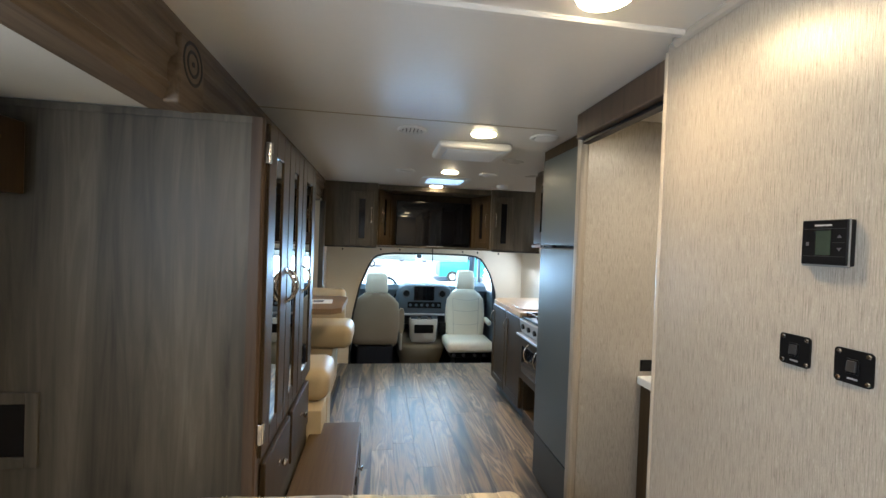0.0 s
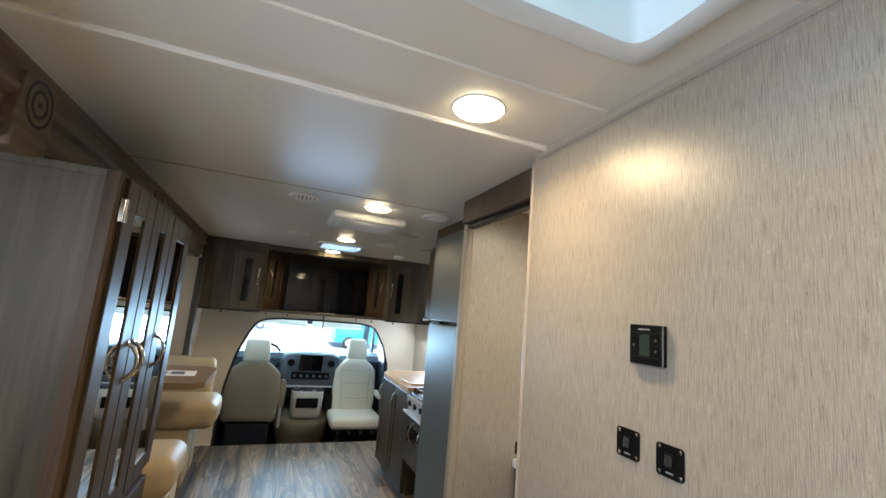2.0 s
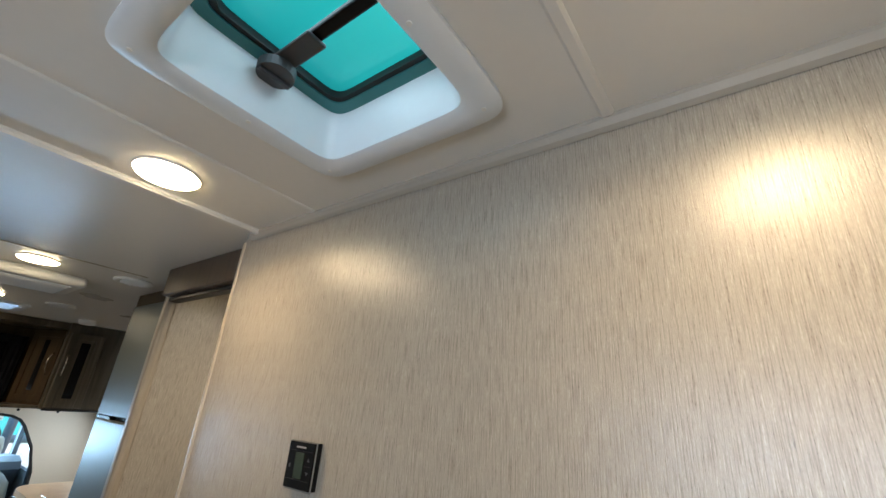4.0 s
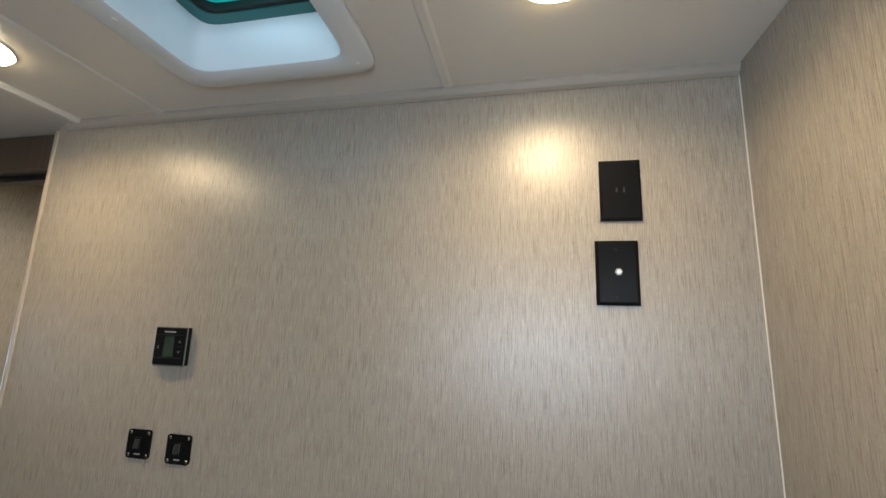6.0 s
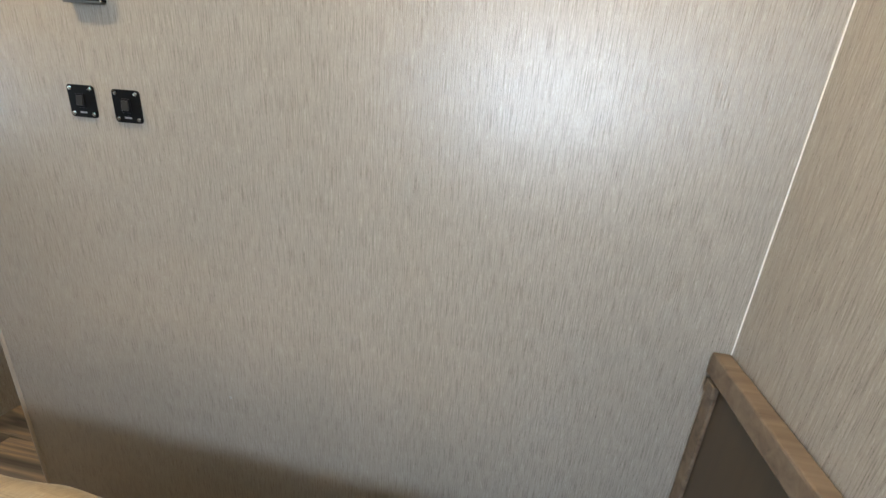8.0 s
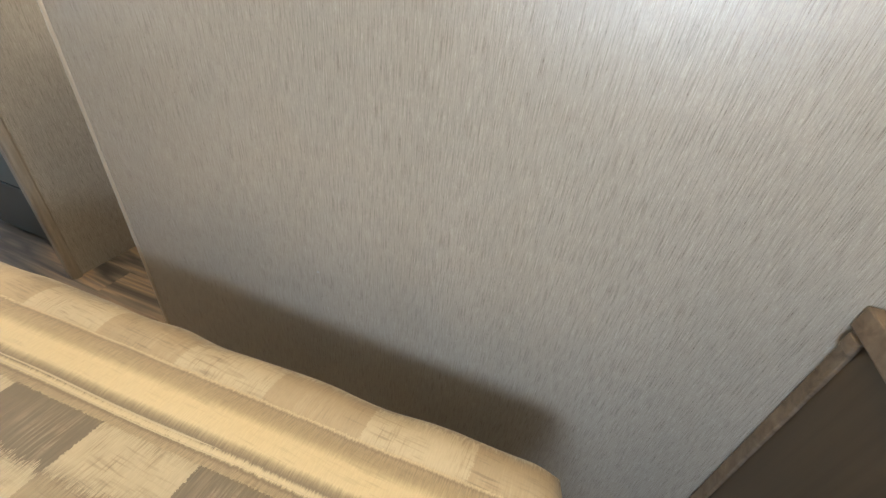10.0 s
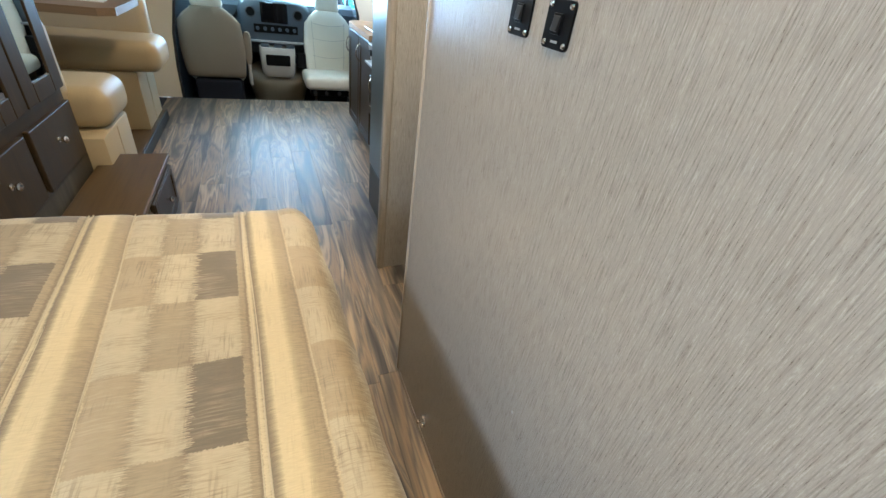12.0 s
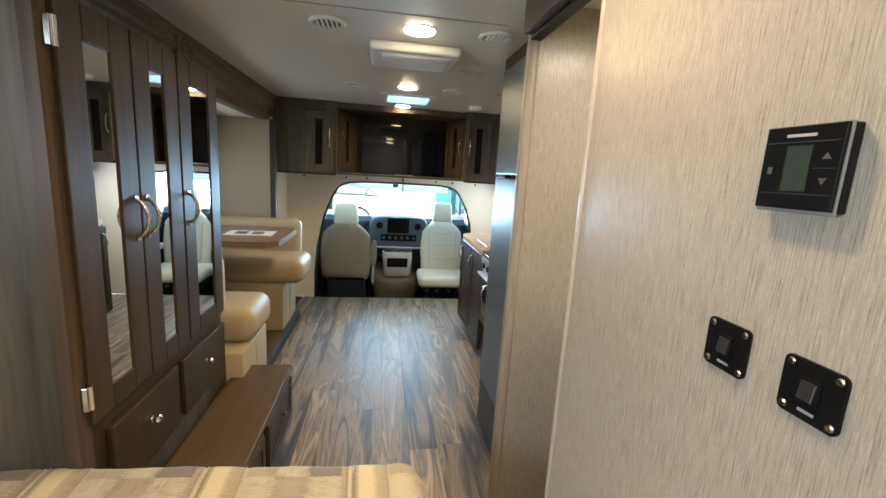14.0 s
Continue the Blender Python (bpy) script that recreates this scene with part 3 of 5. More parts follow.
for a in [(-1.45, RX, -1.66, VY0), (-1.45, VX0, VY0, VY1), (VX1, RX, VY0, VY1), (-1.45, RX, VY1, SY0), (-1.45, SX0, SY0, SY1), (SX1, RX, SY0, SY1), (-1.45, RX, SY1, 4.05)]:
    box(a[0], a[1], a[2], a[3], CZ, CZ + 0.04, bm=cb)
structure("ceiling", cb, CEIL, "pale grey satin ceiling panels", "ceiling")


def batten(y, x0, x1, w=0.024, h=0.009):
    return prism([(y - w / 2, CZ), (y - w / 2, CZ - h * 0.5), (y - w * 0.3, CZ - h), (y + w * 0.3, CZ - h), (y + w / 2, CZ - h * 0.5), (y + w / 2, CZ)], "x", x0, x1)


structure("trim_ceiling_batten_1", batten(-0.01, -1.42, -0.012, 0.026, 0.012), CEILTRIM, "pale ceiling batten across the seam", "trim")
structure("trim_ceiling_batten_2", batten(-0.282, -1.42, -0.018, 0.020, 0.005), CEIL, "grey flat ceiling seam strip", "trim")
structure("trim_ceiling_batten_3", batten(-1.04, -1.42, -0.018, 0.022, 0.006), CEIL, "grey flat ceiling seam strip", "trim")
structure("trim_ceiling_seam", box(-1.42, 0.06, 1.008, 1.016, CZ - 0.002, CZ), GREYSLIDE, "thin dark ceiling panel seam", "trim")

# slide-out shell on the left
structure("slide_ceiling", box(-2.10, -1.50, -1.62, 3.30, 1.877, 1.94), SLIDECEIL, "off-white textured slide-out ceiling", "ceiling")
structure("slide_floor", box(-2.10, -1.215, 0.36, 3.30, 0.0, 0.075, 0.004), BROWNLAM, "brown slide-out floor with dark edge", "floor")
structure("slide_floor_rear", box(-2.10, -1.301, -1.62, 0.359, -0.06, -0.004), BROWNLAM, "brown slide-out floor beneath the bed", "floor")
structure("trim_slide_floor_edge", box(-1.214, -1.196, 1.62, 3.30, 0.0, 0.082, 0.006), GASKET, "black slide-out floor edge trim", "trim")
ow = bmesh.new()
WINS = [(-1.59, -0.91, 1.25, 1.73), (1.85, 2.80, 1.05, 1.58)]
yy = -1.62
for y0, y1, z0, z1 in WINS:
    box(-2.14, -2.10, yy, y0, -0.06, 1.94, bm=ow)
    box(-2.14, -2.10, y0, y1, -0.06, z0, bm=ow)
    box(-2.14, -2.10, y0, y1, z1, 1.94, bm=ow)
    yy = y1
box(-2.14, -2.10, yy, 3.34, -0.06, 1.94, bm=ow)
structure("wall_slide_outer", ow, GREYSLIDE, "grey-beige slide-out outer wall with windows", "wall")
structure("wall_slide_front", box(-2.10, -1.445, 3.30, 3.34, 0.0, 1.877), GREYSLIDE, "grey-beige slide-out end wall", "wall")
structure("floor_front_edge", box(-1.50, -1.30, 3.30, 4.0, -0.06, 0.0), CARPET, "dark floor edge beside the slide-out", "floor")
structure("wall_left_front", box(-1.50, -1.46, 3.345, 4.05, -0.06, 2.14), BEIGE, "cream side wall behind the cab", "wall")
structure("trim_slide_corner", box(-1.455, -1.405, 3.285, 3.36, 0.0, 1.87, 0.006), GREYWOOD, "grey oak corner post of the slide-out", "trim")
for i, (y0, y1, z0, z1) in enumerate(WINS):
    w = structure(f"window_{i + 1}", box(-2.124, -2.118, y0, y1, z0, z1), CLEAR, "clear slide-out window pane", "window")
    w.visible_shadow = False
    fr = bmesh.new()
    for a in [(y0 - 0.03, y1 + 0.03, z0 - 0.03, z0), (y0 - 0.03, y1 + 0.03, z1, z1 + 0.03), (y0 - 0.03, y0, z0, z1), (y1, y1 + 0.03, z0, z1)]:
        box(-2.10, -2.088, a[0], a[1], a[2], a[3], 0.003, bm=fr)
    part("window_frame", fr, BLACK, w)

# crown beam along the slide-out opening
beam = [(-1.422, 2.10), (-1.422, 2.078), (-1.440, 2.068), (-1.440, 2.036), (-1.432, 2.028), (-1.436, 2.012), (-1.452, 1.998), (-1.460, 1.980), (-1.460, 1.932), (-1.452, 1.924), (-1.452, 1.914), (-1.462, 1.906), (-1.462, 1.896), (-1.470, 1.872), (-1.56, 1.872), (-1.56, 2.10)]
structure("trim_slide_beam", prism(beam, "y", -1.60, 3.425), BEAMWOOD, "oak crown beam above the slide-out opening", "trim")
for i, ry in enumerate((0.335, 1.62)):
    ros = structure(f"trim_rosette_{i + 1}", box(-1.475, -1.427, ry - 0.085, ry + 0.085, 1.868, 2.098, 0.008), BEAMWOOD, "square oak block, shade of its carved rings drawn as black hoops", "trim")
    # Black hoops and a dot paint the shade of grooves that aren't cut.
    for r in (0.062, 0.036):
        part("groove_shade_ring", ring((-1.4265, ry, 2.012), r, 0.0055, "x", 36, 6, 0.4), GASKET, ros)
    part("groove_shade_dot", disc((-1.4285, ry, 2.012), 0.008, 0.004, "x", 16), GASKET, ros)

# cab bulkhead: cream panels with an arched opening
left_arch = [(-1.46, 0.0), (-1.16, 0.0), (-1.157, 0.30), (-1.134, 0.60), (-1.06, 0.95), (-0.97, 1.175), (-0.91, 1.272), (-0.87, 1.302), (-0.87, 1.415), (-1.46, 1.415)]
right_arch = [(RX, 0.0), (0.645, 0.0), (0.64, 0.50), (0.612, 0.89), (0.551, 1.09), (0.453, 1.255), (0.41, 1.302), (0.41, 1.415), (RX, 1.415)]
top_arch = [(-0.87, 1.302), (-0.80, 1.327), (-0.66, 1.343), (-0.20, 1.35), (0.22, 1.347), (0.35, 1.33), (0.41, 1.302)]
structure("wall_cab_left", prism(left_arch, "y", 4.005, 4.05), BEIGE, "cream padded bulkhead panel beside the cab opening", "wall")
structure("wall_cab_right", prism(right_arch, "y", 4.005, 4.05), BEIGE, "cream padded bulkhead panel beside the cab opening", "wall")
structure("wall_cab_top", prism(top_arch + [(0.41, 1.415), (-0.87, 1.415)], "y", 4.005, 4.045), BEIGE, "cream strip above the cab opening", "wall")
for side, pts in (("left", left_arch[1:8]), ("right", right_arch[1:7])):
    structure(f"trim_cab_gasket_{side}", tube([(p[0], 4.012, p[1]) for p in pts], 0.013, 8), GASKET, "black rubber edging round the cab opening", "trim")
structure("trim_cab_gasket_top", tube([(p[0], 4.012, p[1]) for p in top_arch], 0.012, 8), GASKET, "black rubber edging over the cab opening", "trim")
for i, (sx, sz) in enumerate([(-1.28, 1.375), (-0.83, 1.385), (-0.60, 1.385), (-0.20, 1.385), (0.18, 1.385), (0.37, 1.38), (0.64, 1.375)]):
    structure(f"trim_screw_cap_{i + 1}", disc((sx, 4.003, sz), 0.011, 0.006, "y", 14), BLACK, "black screw cap on cream panel", "trim")

# ---------- overhead cabinets and television ----------


def shaker_front(parent, y, x0, x1, z0, z1, glass=True):
    """A cabinet door that faces -y with a narrow smoked pane and a bowed pull."""
    door = part("door", box(x0, x1, y - 0.02, y, z0, z1, 0.004), GREYWOOD, parent)
    part("door_frame", frame_bm(x0 + 0.004, x1 - 0.004, z0 + 0.004, z1 - 0.004, y - 0.026, y - 0.019, 0.05), GREYWOOD, door)
    if glass:
        c = (x0 + x1) / 2
        part("glass_strip", box(c - 0.032, c + 0.032, y - 0.024, y - 0.0205, z0 + 0.075, z1 - 0.075), DARKGLASS, door, "narrow smoked glass strip")
    return door


def frame_bm(x0, x1, z0, z1, y0, y1, w):
    bm = bmesh.new()
    box(x0, x0 + w, y0, y1, z0, z1, 0.002, bm=bm)
    box(x1 - w, x1, y0, y1, z0, z1, 0.002, bm=bm)
    box(x0 + w, x1 - w, y0, y1, z0, z0 + w, 0.002, bm=bm)
    box(x0 + w, x1 - w, y0, y1, z1 - w, z1, 0.002, bm=bm)
    return bm


def pull_y(x, y, z0, z1, out=0.03, r=0.0045):
    pts = [(x, y - out * math.sin(math.pi * i / 12) ** 0.6, z0 + (z1 - z0) * i / 12) for i in range(13)]
    bm = tube(pts, r, 8)
    for z in (z0, z1):
        disc((x, y, z), 0.009, -0.005, "y", 12, bm)
    return bm


ohl = thing("overhead_cabinet", (-1.15, 3.7, 1.415), "grey weathered oak overhead cabinet with narrow smoked glass door", "cabinet", "overhead cabinets")
part("body", box(-1.455, -0.875, 3.43, 4.05, 1.417, CZ, 0.003), GREYWOOD, ohl)
d = shaker_front(ohl, 3.428, -1.16, -0.915, 1.43, 2.0)
part("handle", pull_y(-0.938, 3.402, 1.68, 1.83), BRONZE, d, "curved nickel pull")
part("bottom_edge", box(-1.455, -0.875, 3.418, 3.428, 1.407, 1.423, 0.003), GASKET, ohl, "black lower edge")

ohr = thing("overhead_cabinet", (0.58, 3.7, 1.415), "grey weathered oak overhead cabinet beside the television", "cabinet", "overhead cabinets")
part("body", box(0.378, RX, 3.43, 4.05, 1.417, CZ, 0.003), GREYWOOD, ohr)
d = shaker_front(ohr, 3.428, 0.395, 0.635, 1.43, 2.02)
part("handle", pull_y(0.42, 3.402, 1.68, 1.83), BRONZE, d, "curved nickel pull")
part("bottom_edge", box(0.39, RX, 3.418, 3.428, 1.407, 1.423, 0.003), GASKET, ohr, "black lower edge")

ohc = thing("television_cabinet", (-0.24, 3.9, 1.415), "dark oak recess with angled side doors round the television", "cabinet", "overhead cabinets")
part("back", box(-0.80, 0.33, 3.85, 4.05, 1.417, CZ), DARKWOOD, ohc)
part("top_rail", box(-0.872, 0.387, 3.48, 3.86, 2.045, CZ - 0.002, 0.004), GREYWOOD, ohc)
part("bottom_board", box(-0.872, 0.387, 3.48, 4.05, 1.417, 1.439, 0.004), GREYWOOD, ohc)
for sx, x0, x1 in ((1, -0.872, -0.71), (-1, 0.387, 0.235)):
    length = math.hypot(x1 - x0, 0.33)
    ang = math.degrees(math.atan2(0.33, abs(x1 - x0)))
    bm = box(0, length, 0, 0.02, 1.441, 2.044, 0.003)
    fr = frame_bm(0.02, length - 0.02, 1.465, 2.02, -0.008, 0.001, 0.045)
    gl = box(length / 2 - 0.025, length / 2 + 0.025, -0.003, 0.0005, 1.55, 1.95)
    hd = pull_y(0.06 if sx > 0 else 0.06, -0.008, 1.68, 1.84)
    ms = []
    for k in (bm, fr, gl, hd):
        if sx < 0:
            bmesh.ops.scale(k, verts=k.verts, vec=(-1, 1, 1))
        bmesh.ops.rotate(k, verts=k.verts, cent=(0, 0, 0), matrix=Matrix.Rotation(radians(sx * ang), 3, "Z"))
        bmesh.ops.translate(k, verts=k.verts, vec=(x0, 3.47, 0))
        ms.append(k)
    dr = part("angled_door", ms[0], DARKWOOD, ohc, "angled dark oak side door")
    part("door_frame", ms[1], DARKWOOD, dr)
    part("glass_strip", ms[2], DARKGLASS, dr)
    part("handle", ms[3], BRONZE, dr, "curved nickel pull")

tv = thing("television", (-0.225, 3.82, 1.43), "flat black glossy television mounted between oak cabinets", "television")
part("case", box(-0.665, 0.215, 3.79, 3.845, 1.432, 1.965, 0.008), BLACK, tv)
part("screen", box(-0.655, 0.205, 3.785, 3.7895, 1.452, 1.957), SCREEN, tv, "black glossy screen")
part("badge", box(-0.30, -0.10, 3.7845, 3.7895, 1.437, 1.446, 0.001), STEEL, tv, "silver lower edge strip")

# ---------- wardrobe in the slide-out ----------
ward = thing("wardrobe", (-1.6, 0.9, 0.075), "tall grey oak wardrobe with mirrored espresso doors and drawers", "wardrobe")
part("side_panel", box(-2.10, -1.253, 0.366, 0.391, 0.0, 1.874), GREYWOOD, ward, "grey weathered oak side panel")
part("corner_post", prism([(-1.256, 0.358), (-1.233, 0.358), (-1.223, 0.358), (-1.218, 0.370), (-1.218, 0.405), (-1.256, 0.405)], "z", 0.0, 1.873), POSTWOOD, ward, "rounded brown oak corner post")
part("carcass", box(-2.09, -1.233, 0.406, 1.40, 0.076, 1.873), DARKWOOD, ward)
part("top_rail", box(-2.10, -1.250, 0.358, 0.362, 1.85, 1.874, 0.002), GREYWOOD, ward)
DOORS = [(0.392, 0.699), (0.705, 0.992), (1.002, 1.375)]
DZ0, DZ1 = 0.733, 1.865
for y0, y1 in DOORS:
    x = -1.231
    dr = part("door", box(x, x + 0.018, y0, y1, DZ0, DZ1, 0.005), DARKWOOD, ward, "espresso door with tall mirror")
    fb = bmesh.new()
    w = 0.098
    for a in [(y0, y0 + w, DZ0, DZ1), (y1 - w, y1, DZ0, DZ1), (y0 + w, y1 - w, DZ0, DZ0 + 0.075), (y0 + w, y1 - w, DZ1 - 0.098, DZ1)]:
        box(x + 0.017, x + 0.026, a[0] + 0.001, a[1] - 0.001, a[2] + 0.001, a[3] - 0.001, 0.003, bm=fb)
    part("door_frame", fb, DARKWOOD, dr)
    part("mirror", box(x + 0.018, x + 0.0205, y0 + w - 0.002, y1 - w + 0.002, DZ0 + 0.073, DZ1 - 0.096), MIRROR, dr, "tall narrow mirror")
for y in (0.668, 0.732, 1.035):
    part("handle", arc_handle(y, 1.225, 1.350, -1.205, 0.038, 0.006), BRONZE, ward, "bowed nickel door pull")
for z in (0.823, 1.762):
    hb = box(-1.215, -1.200, 0.372, 0.398, z - 0.035, z + 0.035, 0.002)
    disc((-1.201, 0.387, z - 0.035), 0.006, 0.07, "z", 10, hb)
    part("hinge", hb, CHROME, ward, "nickel door hinge")
for y0, y1, ky in ((0.475, 0.893, 0.68), (0.935, 1.385, 1.145)):
    dw = part("drawer", box(-1.231, -1.210, y0, y1, 0.425, 0.672, 0.005), DARKWOOD, ward, "espresso drawer front")
    kb = disc((-1.210, ky, 0.571), 0.006, 0.02, "x", 12)
    ball((-1.186, ky, 0.571), 0.015, (0.7, 1, 1), kb)
    disc((-1.210, ky, 0.571), 0.012, 0.004, "x", 16, kb)
    part("knob", kb, CHROME, dw, "round chrome knob")
part("plinth_rail", box(-1.233, -1.223, 0.406, 1.418, 0.29, 0.435), GREYWOOD, ward)
niche = part("niche_frame", bmesh.new(), GREYWOOD, ward, "square grey oak frame round a black sheet standing for the niche's shade")
nb = frame_bm(-2.07, -1.849, 0.750, 0.983, 0.356, 0.3665, 0.035)
bmesh.ops.translate(nb, verts=nb.verts, vec=-origin(ward))
nb.to_mesh(niche.data)
nb.free()
# Flat black sheet on the uncut side panel, in place of a recess's shade.
part("niche_shade_sheet", box(-2.036, -1.883, 0.362, 0.3655, 0.784, 0.949), BLACK, ward, "black sheet standing for the niche's shade")
vb = thing("wall_cabinet", (-1.99, 0.25, 1.62), "dark brown boxed valance on the slide-out wall", "cabinet")
part("body", box(-2.10, -1.897, 0.20, 0.358, 1.586, 1.803, 0.006), DARKWOOD, vb)

step = thing("storage_step", (-1.07, 1.0, 0.0), "low brown laminate step box with espresso drawers", "step")
part("body", box(-1.205, -0.935, 0.45, 1.585, 0.0, 0.31, 0.003), DARKWOOD, step)
part("top_board", box(-1.21, -0.915, 0.44, 1.59, 0.311, 0.335, 0.006), BROWNLAM, step, "brown laminate top board")
for y0, y1 in ((0.50, 0.98), (1.04, 1.53)):
    dw = part("drawer", box(-0.935, -0.915, y0, y1, 0.075, 0.295, 0.004), DARKWOOD, step)
    fb = bmesh.new()
    for a in [(y0 + 0.004, y0 + 0.045, 0.079, 0.291), (y1 - 0.045, y1 - 0.004, 0.079, 0.291), (y0 + 0.045, y1 - 0.045, 0.079, 0.115), (y0 + 0.045, y1 - 0.045, 0.255, 0.291)]:
        box(-0.9155, -0.909, a[0], a[1], a[2], a[3], 0.002, bm=fb)
    part("drawer_frame", fb, DARKWOOD, dw)
    ym = (y0 + y1) / 2
    kb = disc((-0.915, ym, 0.20), 0.006, 0.02, "x", 12)
    ball((-0.892, ym, 0.20), 0.014, (0.7, 1, 1), kb)
    part("knob", kb, CHROME, dw, "round chrome knob")

# ---------- dinette ----------


def bench(y_back, y_front, label):
    """A dinette bench across the slide-out, with its back at y_back."""
    s = 1 if y_front > y_back else -1
    ob = thing("dinette_bench", (-1.6, (y_back + y_front) / 2, 0.075), label, "bench", "dinette benches")
    lo, hi = sorted((y_back, y_front - s * 0.06))
    bx = -1.232 if s < 0 else -1.141
    cx, cz0, cz1 = (-1.06, 0.50, 0.71) if s < 0 else (-1.115, 0.475, 0.68)
    part("base", box(-2.09, bx, lo, hi, 0.076, cz0 - 0.002, 0.01, 2), LEATHER, ob, "cream vinyl skirt", 40)
    part("skirt_seam", box(bx - 0.002, bx + 0.004, (lo + hi) / 2 - 0.003, (lo + hi) / 2 + 0.003, 0.08, 0.46, 0.002), LEATHER, ob)
    lo, hi = sorted((y_back + s * 0.10, y_front))
    part("seat_cushion", pillowed(-2.08, cx, lo, hi, cz0, cz1, 0.075), LEATHER, ob, "plump cream vinyl cushion", 60)
    lo, hi = sorted((y_back + s * 0.01, y_back + s * 0.17))
    part("backrest", pillowed(-2.08, -1.16 if s < 0 else -1.26, lo, hi, 0.60, 0.995, 0.06), LEATHER, ob, "cream vinyl backrest", 60)
    return ob


bench(3.285, 2.70, "cream vinyl dinette bench facing the rear")
bench(1.432, 1.96, "cream vinyl dinette bench behind the wardrobe")
table = thing("dinette_table", (-1.6, 2.35, 0.075), "walnut-look dinette table with clipped corners", "table")
part("tabletop", prism([(-2.09, 2.0), (-1.17, 2.0), (-1.10, 2.07), (-1.10, 2.66), (-1.17, 2.73), (-2.09, 2.73)], "z", 0.94, 0.98), TABLETOP, table)
part("pedestal", disc((-1.6, 2.36, 0.076), 0.045, 0.863, "z", 20), CHROME, table)
sheet = thing("leaflet", (-1.36, 2.36, 0.981), "white printed leaflet lying on the dinette table", "paper")
part("page", turned(box(-1.52, -1.20, 2.25, 2.47, 0.9805, 0.9825), (-1.36, 2.36, 0.98), 4), PAPER, sheet)
for i in range(2):
    part("printed_picture", turned(box(-1.46 + 0.11 * i, -1.38 + 0.11 * i, 2.31, 2.42, 0.9827, 0.9833), (-1.36, 2.36, 0.98), 4), GREYINK, sheet)
val = thing("window_valance", (-2.0, 2.3, 1.60), "dark grey oak window valance above the dinette", "valance")
part("box", box(-2.098, -1.955, 1.75, 3.0, 1.60, 1.84, 0.006), GREYWOOD, val)

# ---------- refrigerator and kitchen ----------
fr = thing("refrigerator", (0.45, 1.15, 0.0), "tall silver-grey two-door refrigerator with black gap", "refrigerator")
part("body", box(0.215, RX - 0.002, 0.83, 1.47, 0.0, 2.03), BLACK, fr)
part("freezer_door", box(0.186, 0.213, 0.828, 1.478, 1.497, 2.03, 0.008, 3), FRIDGE, fr, "silver-grey freezer door")
part("fridge_door", box(0.186, 0.213, 0.828, 1.478, 0.30, 1.480, 0.008, 3), FRIDGE, fr, "silver-grey tall door")
part("lower_panel", box(0.190, 0.213, 0.828, 1.478, 0.02, 0.29, 0.004), FRIDGELOW, fr, "dark grey lower access panel")
part("door_gap", box(0.188, 0.214, 1.30, 1.486, 1.481, 1.496, 0.002), BLACK, fr)
structure("trim_over_fridge", box(0.20, 0.235, 0.82, 1.50, 2.035, CZ - 0.002, 0.003), DARKWOOD, "dark filler strip above the refrigerator", "trim")

up = thing("wall_cabinet", (0.6, 1.85, 1.47), "dark oak kitchen wall cabinet beside the refrigerator", "cabinet")
part("body", box(0.44, RX - 0.002, 1.49, 2.24, 1.50, CZ - 0.002, 0.003), GREYWOOD, up)
for y0, y1 in ((1.50, 1.86), (1.87, 2.23)):
    dr = part("door", box(0.42, 0.439, y0, y1, 1.51, 2.06, 0.004), DARKWOOD, up)
    part("glass_strip", box(0.4175, 0.4205, (y0 + y1) / 2 - 0.04, (y0 + y1) / 2 + 0.04, 1.60, 1.97), DARKGLASS, dr)
part("light_rail", box(0.41, 0.44, 1.492, 2.24, 1.475, 1.50, 0.004), BEAMWOOD, up)

kc = thing("base_cabinet", (0.58, 2.65, 0.0), "espresso kitchen base cabinet with two framed doors", "cabinet", "kitchen base cabinets")
part("body", box(0.43, RX - 0.002, 2.27, 3.17, 0.09, 0.885), DARKWOOD, kc)
part("toe_kick", box(0.47, RX - 0.002, 2.27, 3.15, 0.0, 0.09), BLACK, kc)
for y0, y1 in ((2.285, 2.715), (2.73, 3.16)):
    dr = part("door", box(0.408, 0.429, y0, y1, 0.11, 0.87, 0.004), DARKWOOD, kc)
    fb = bmesh.new()
    for a in [(y0 + 0.003, y0 + 0.06, 0.113, 0.867), (y1 - 0.06, y1 - 0.003, 0.113, 0.867), (y0 + 0.06, y1 - 0.06, 0.113, 0.175), (y0 + 0.06, y1 - 0.06, 0.805, 0.867)]:
        box(0.401, 0.4085, a[0], a[1], a[2], a[3], 0.002, bm=fb)
    part("door_frame", fb, DARKWOOD, dr)
    pts = [(0.401 - 0.032 * math.sin(math.pi * i / 12) ** 0.6, y1 - 0.05, 0.68 + 0.13 * i / 12) for i in range(13)]
    part("handle", tube(pts, 0.005, 8), BRONZE, dr, "bowed nickel pull")
kc2 = thing("base_cabinet", (0.58, 1.95, 0.0), "espresso cabinet below the stove with an open dark bay", "cabinet", "kitchen base cabinets")
part("side", box(0.43, RX - 0.002, 2.235, 2.265, 0.09, 0.40), DARKWOOD, kc2)
part("floor_board", box(0.43, RX - 0.002, 1.50, 2.235, 0.09, 0.12), BROWNLAM, kc2)
part("toe_kick", box(0.44, RX - 0.002, 1.50, 2.265, 0.0, 0.09), DARKWOOD, kc2)
part("back", box(RX - 0.03, RX - 0.004, 1.50, 2.235, 0.12, 0.40), DARKWOOD, kc2)
part("front_panel", box(0.425, 0.445, 1.50, 1.98, 0.12, 0.40, 0.003), DARKWOOD, kc2)

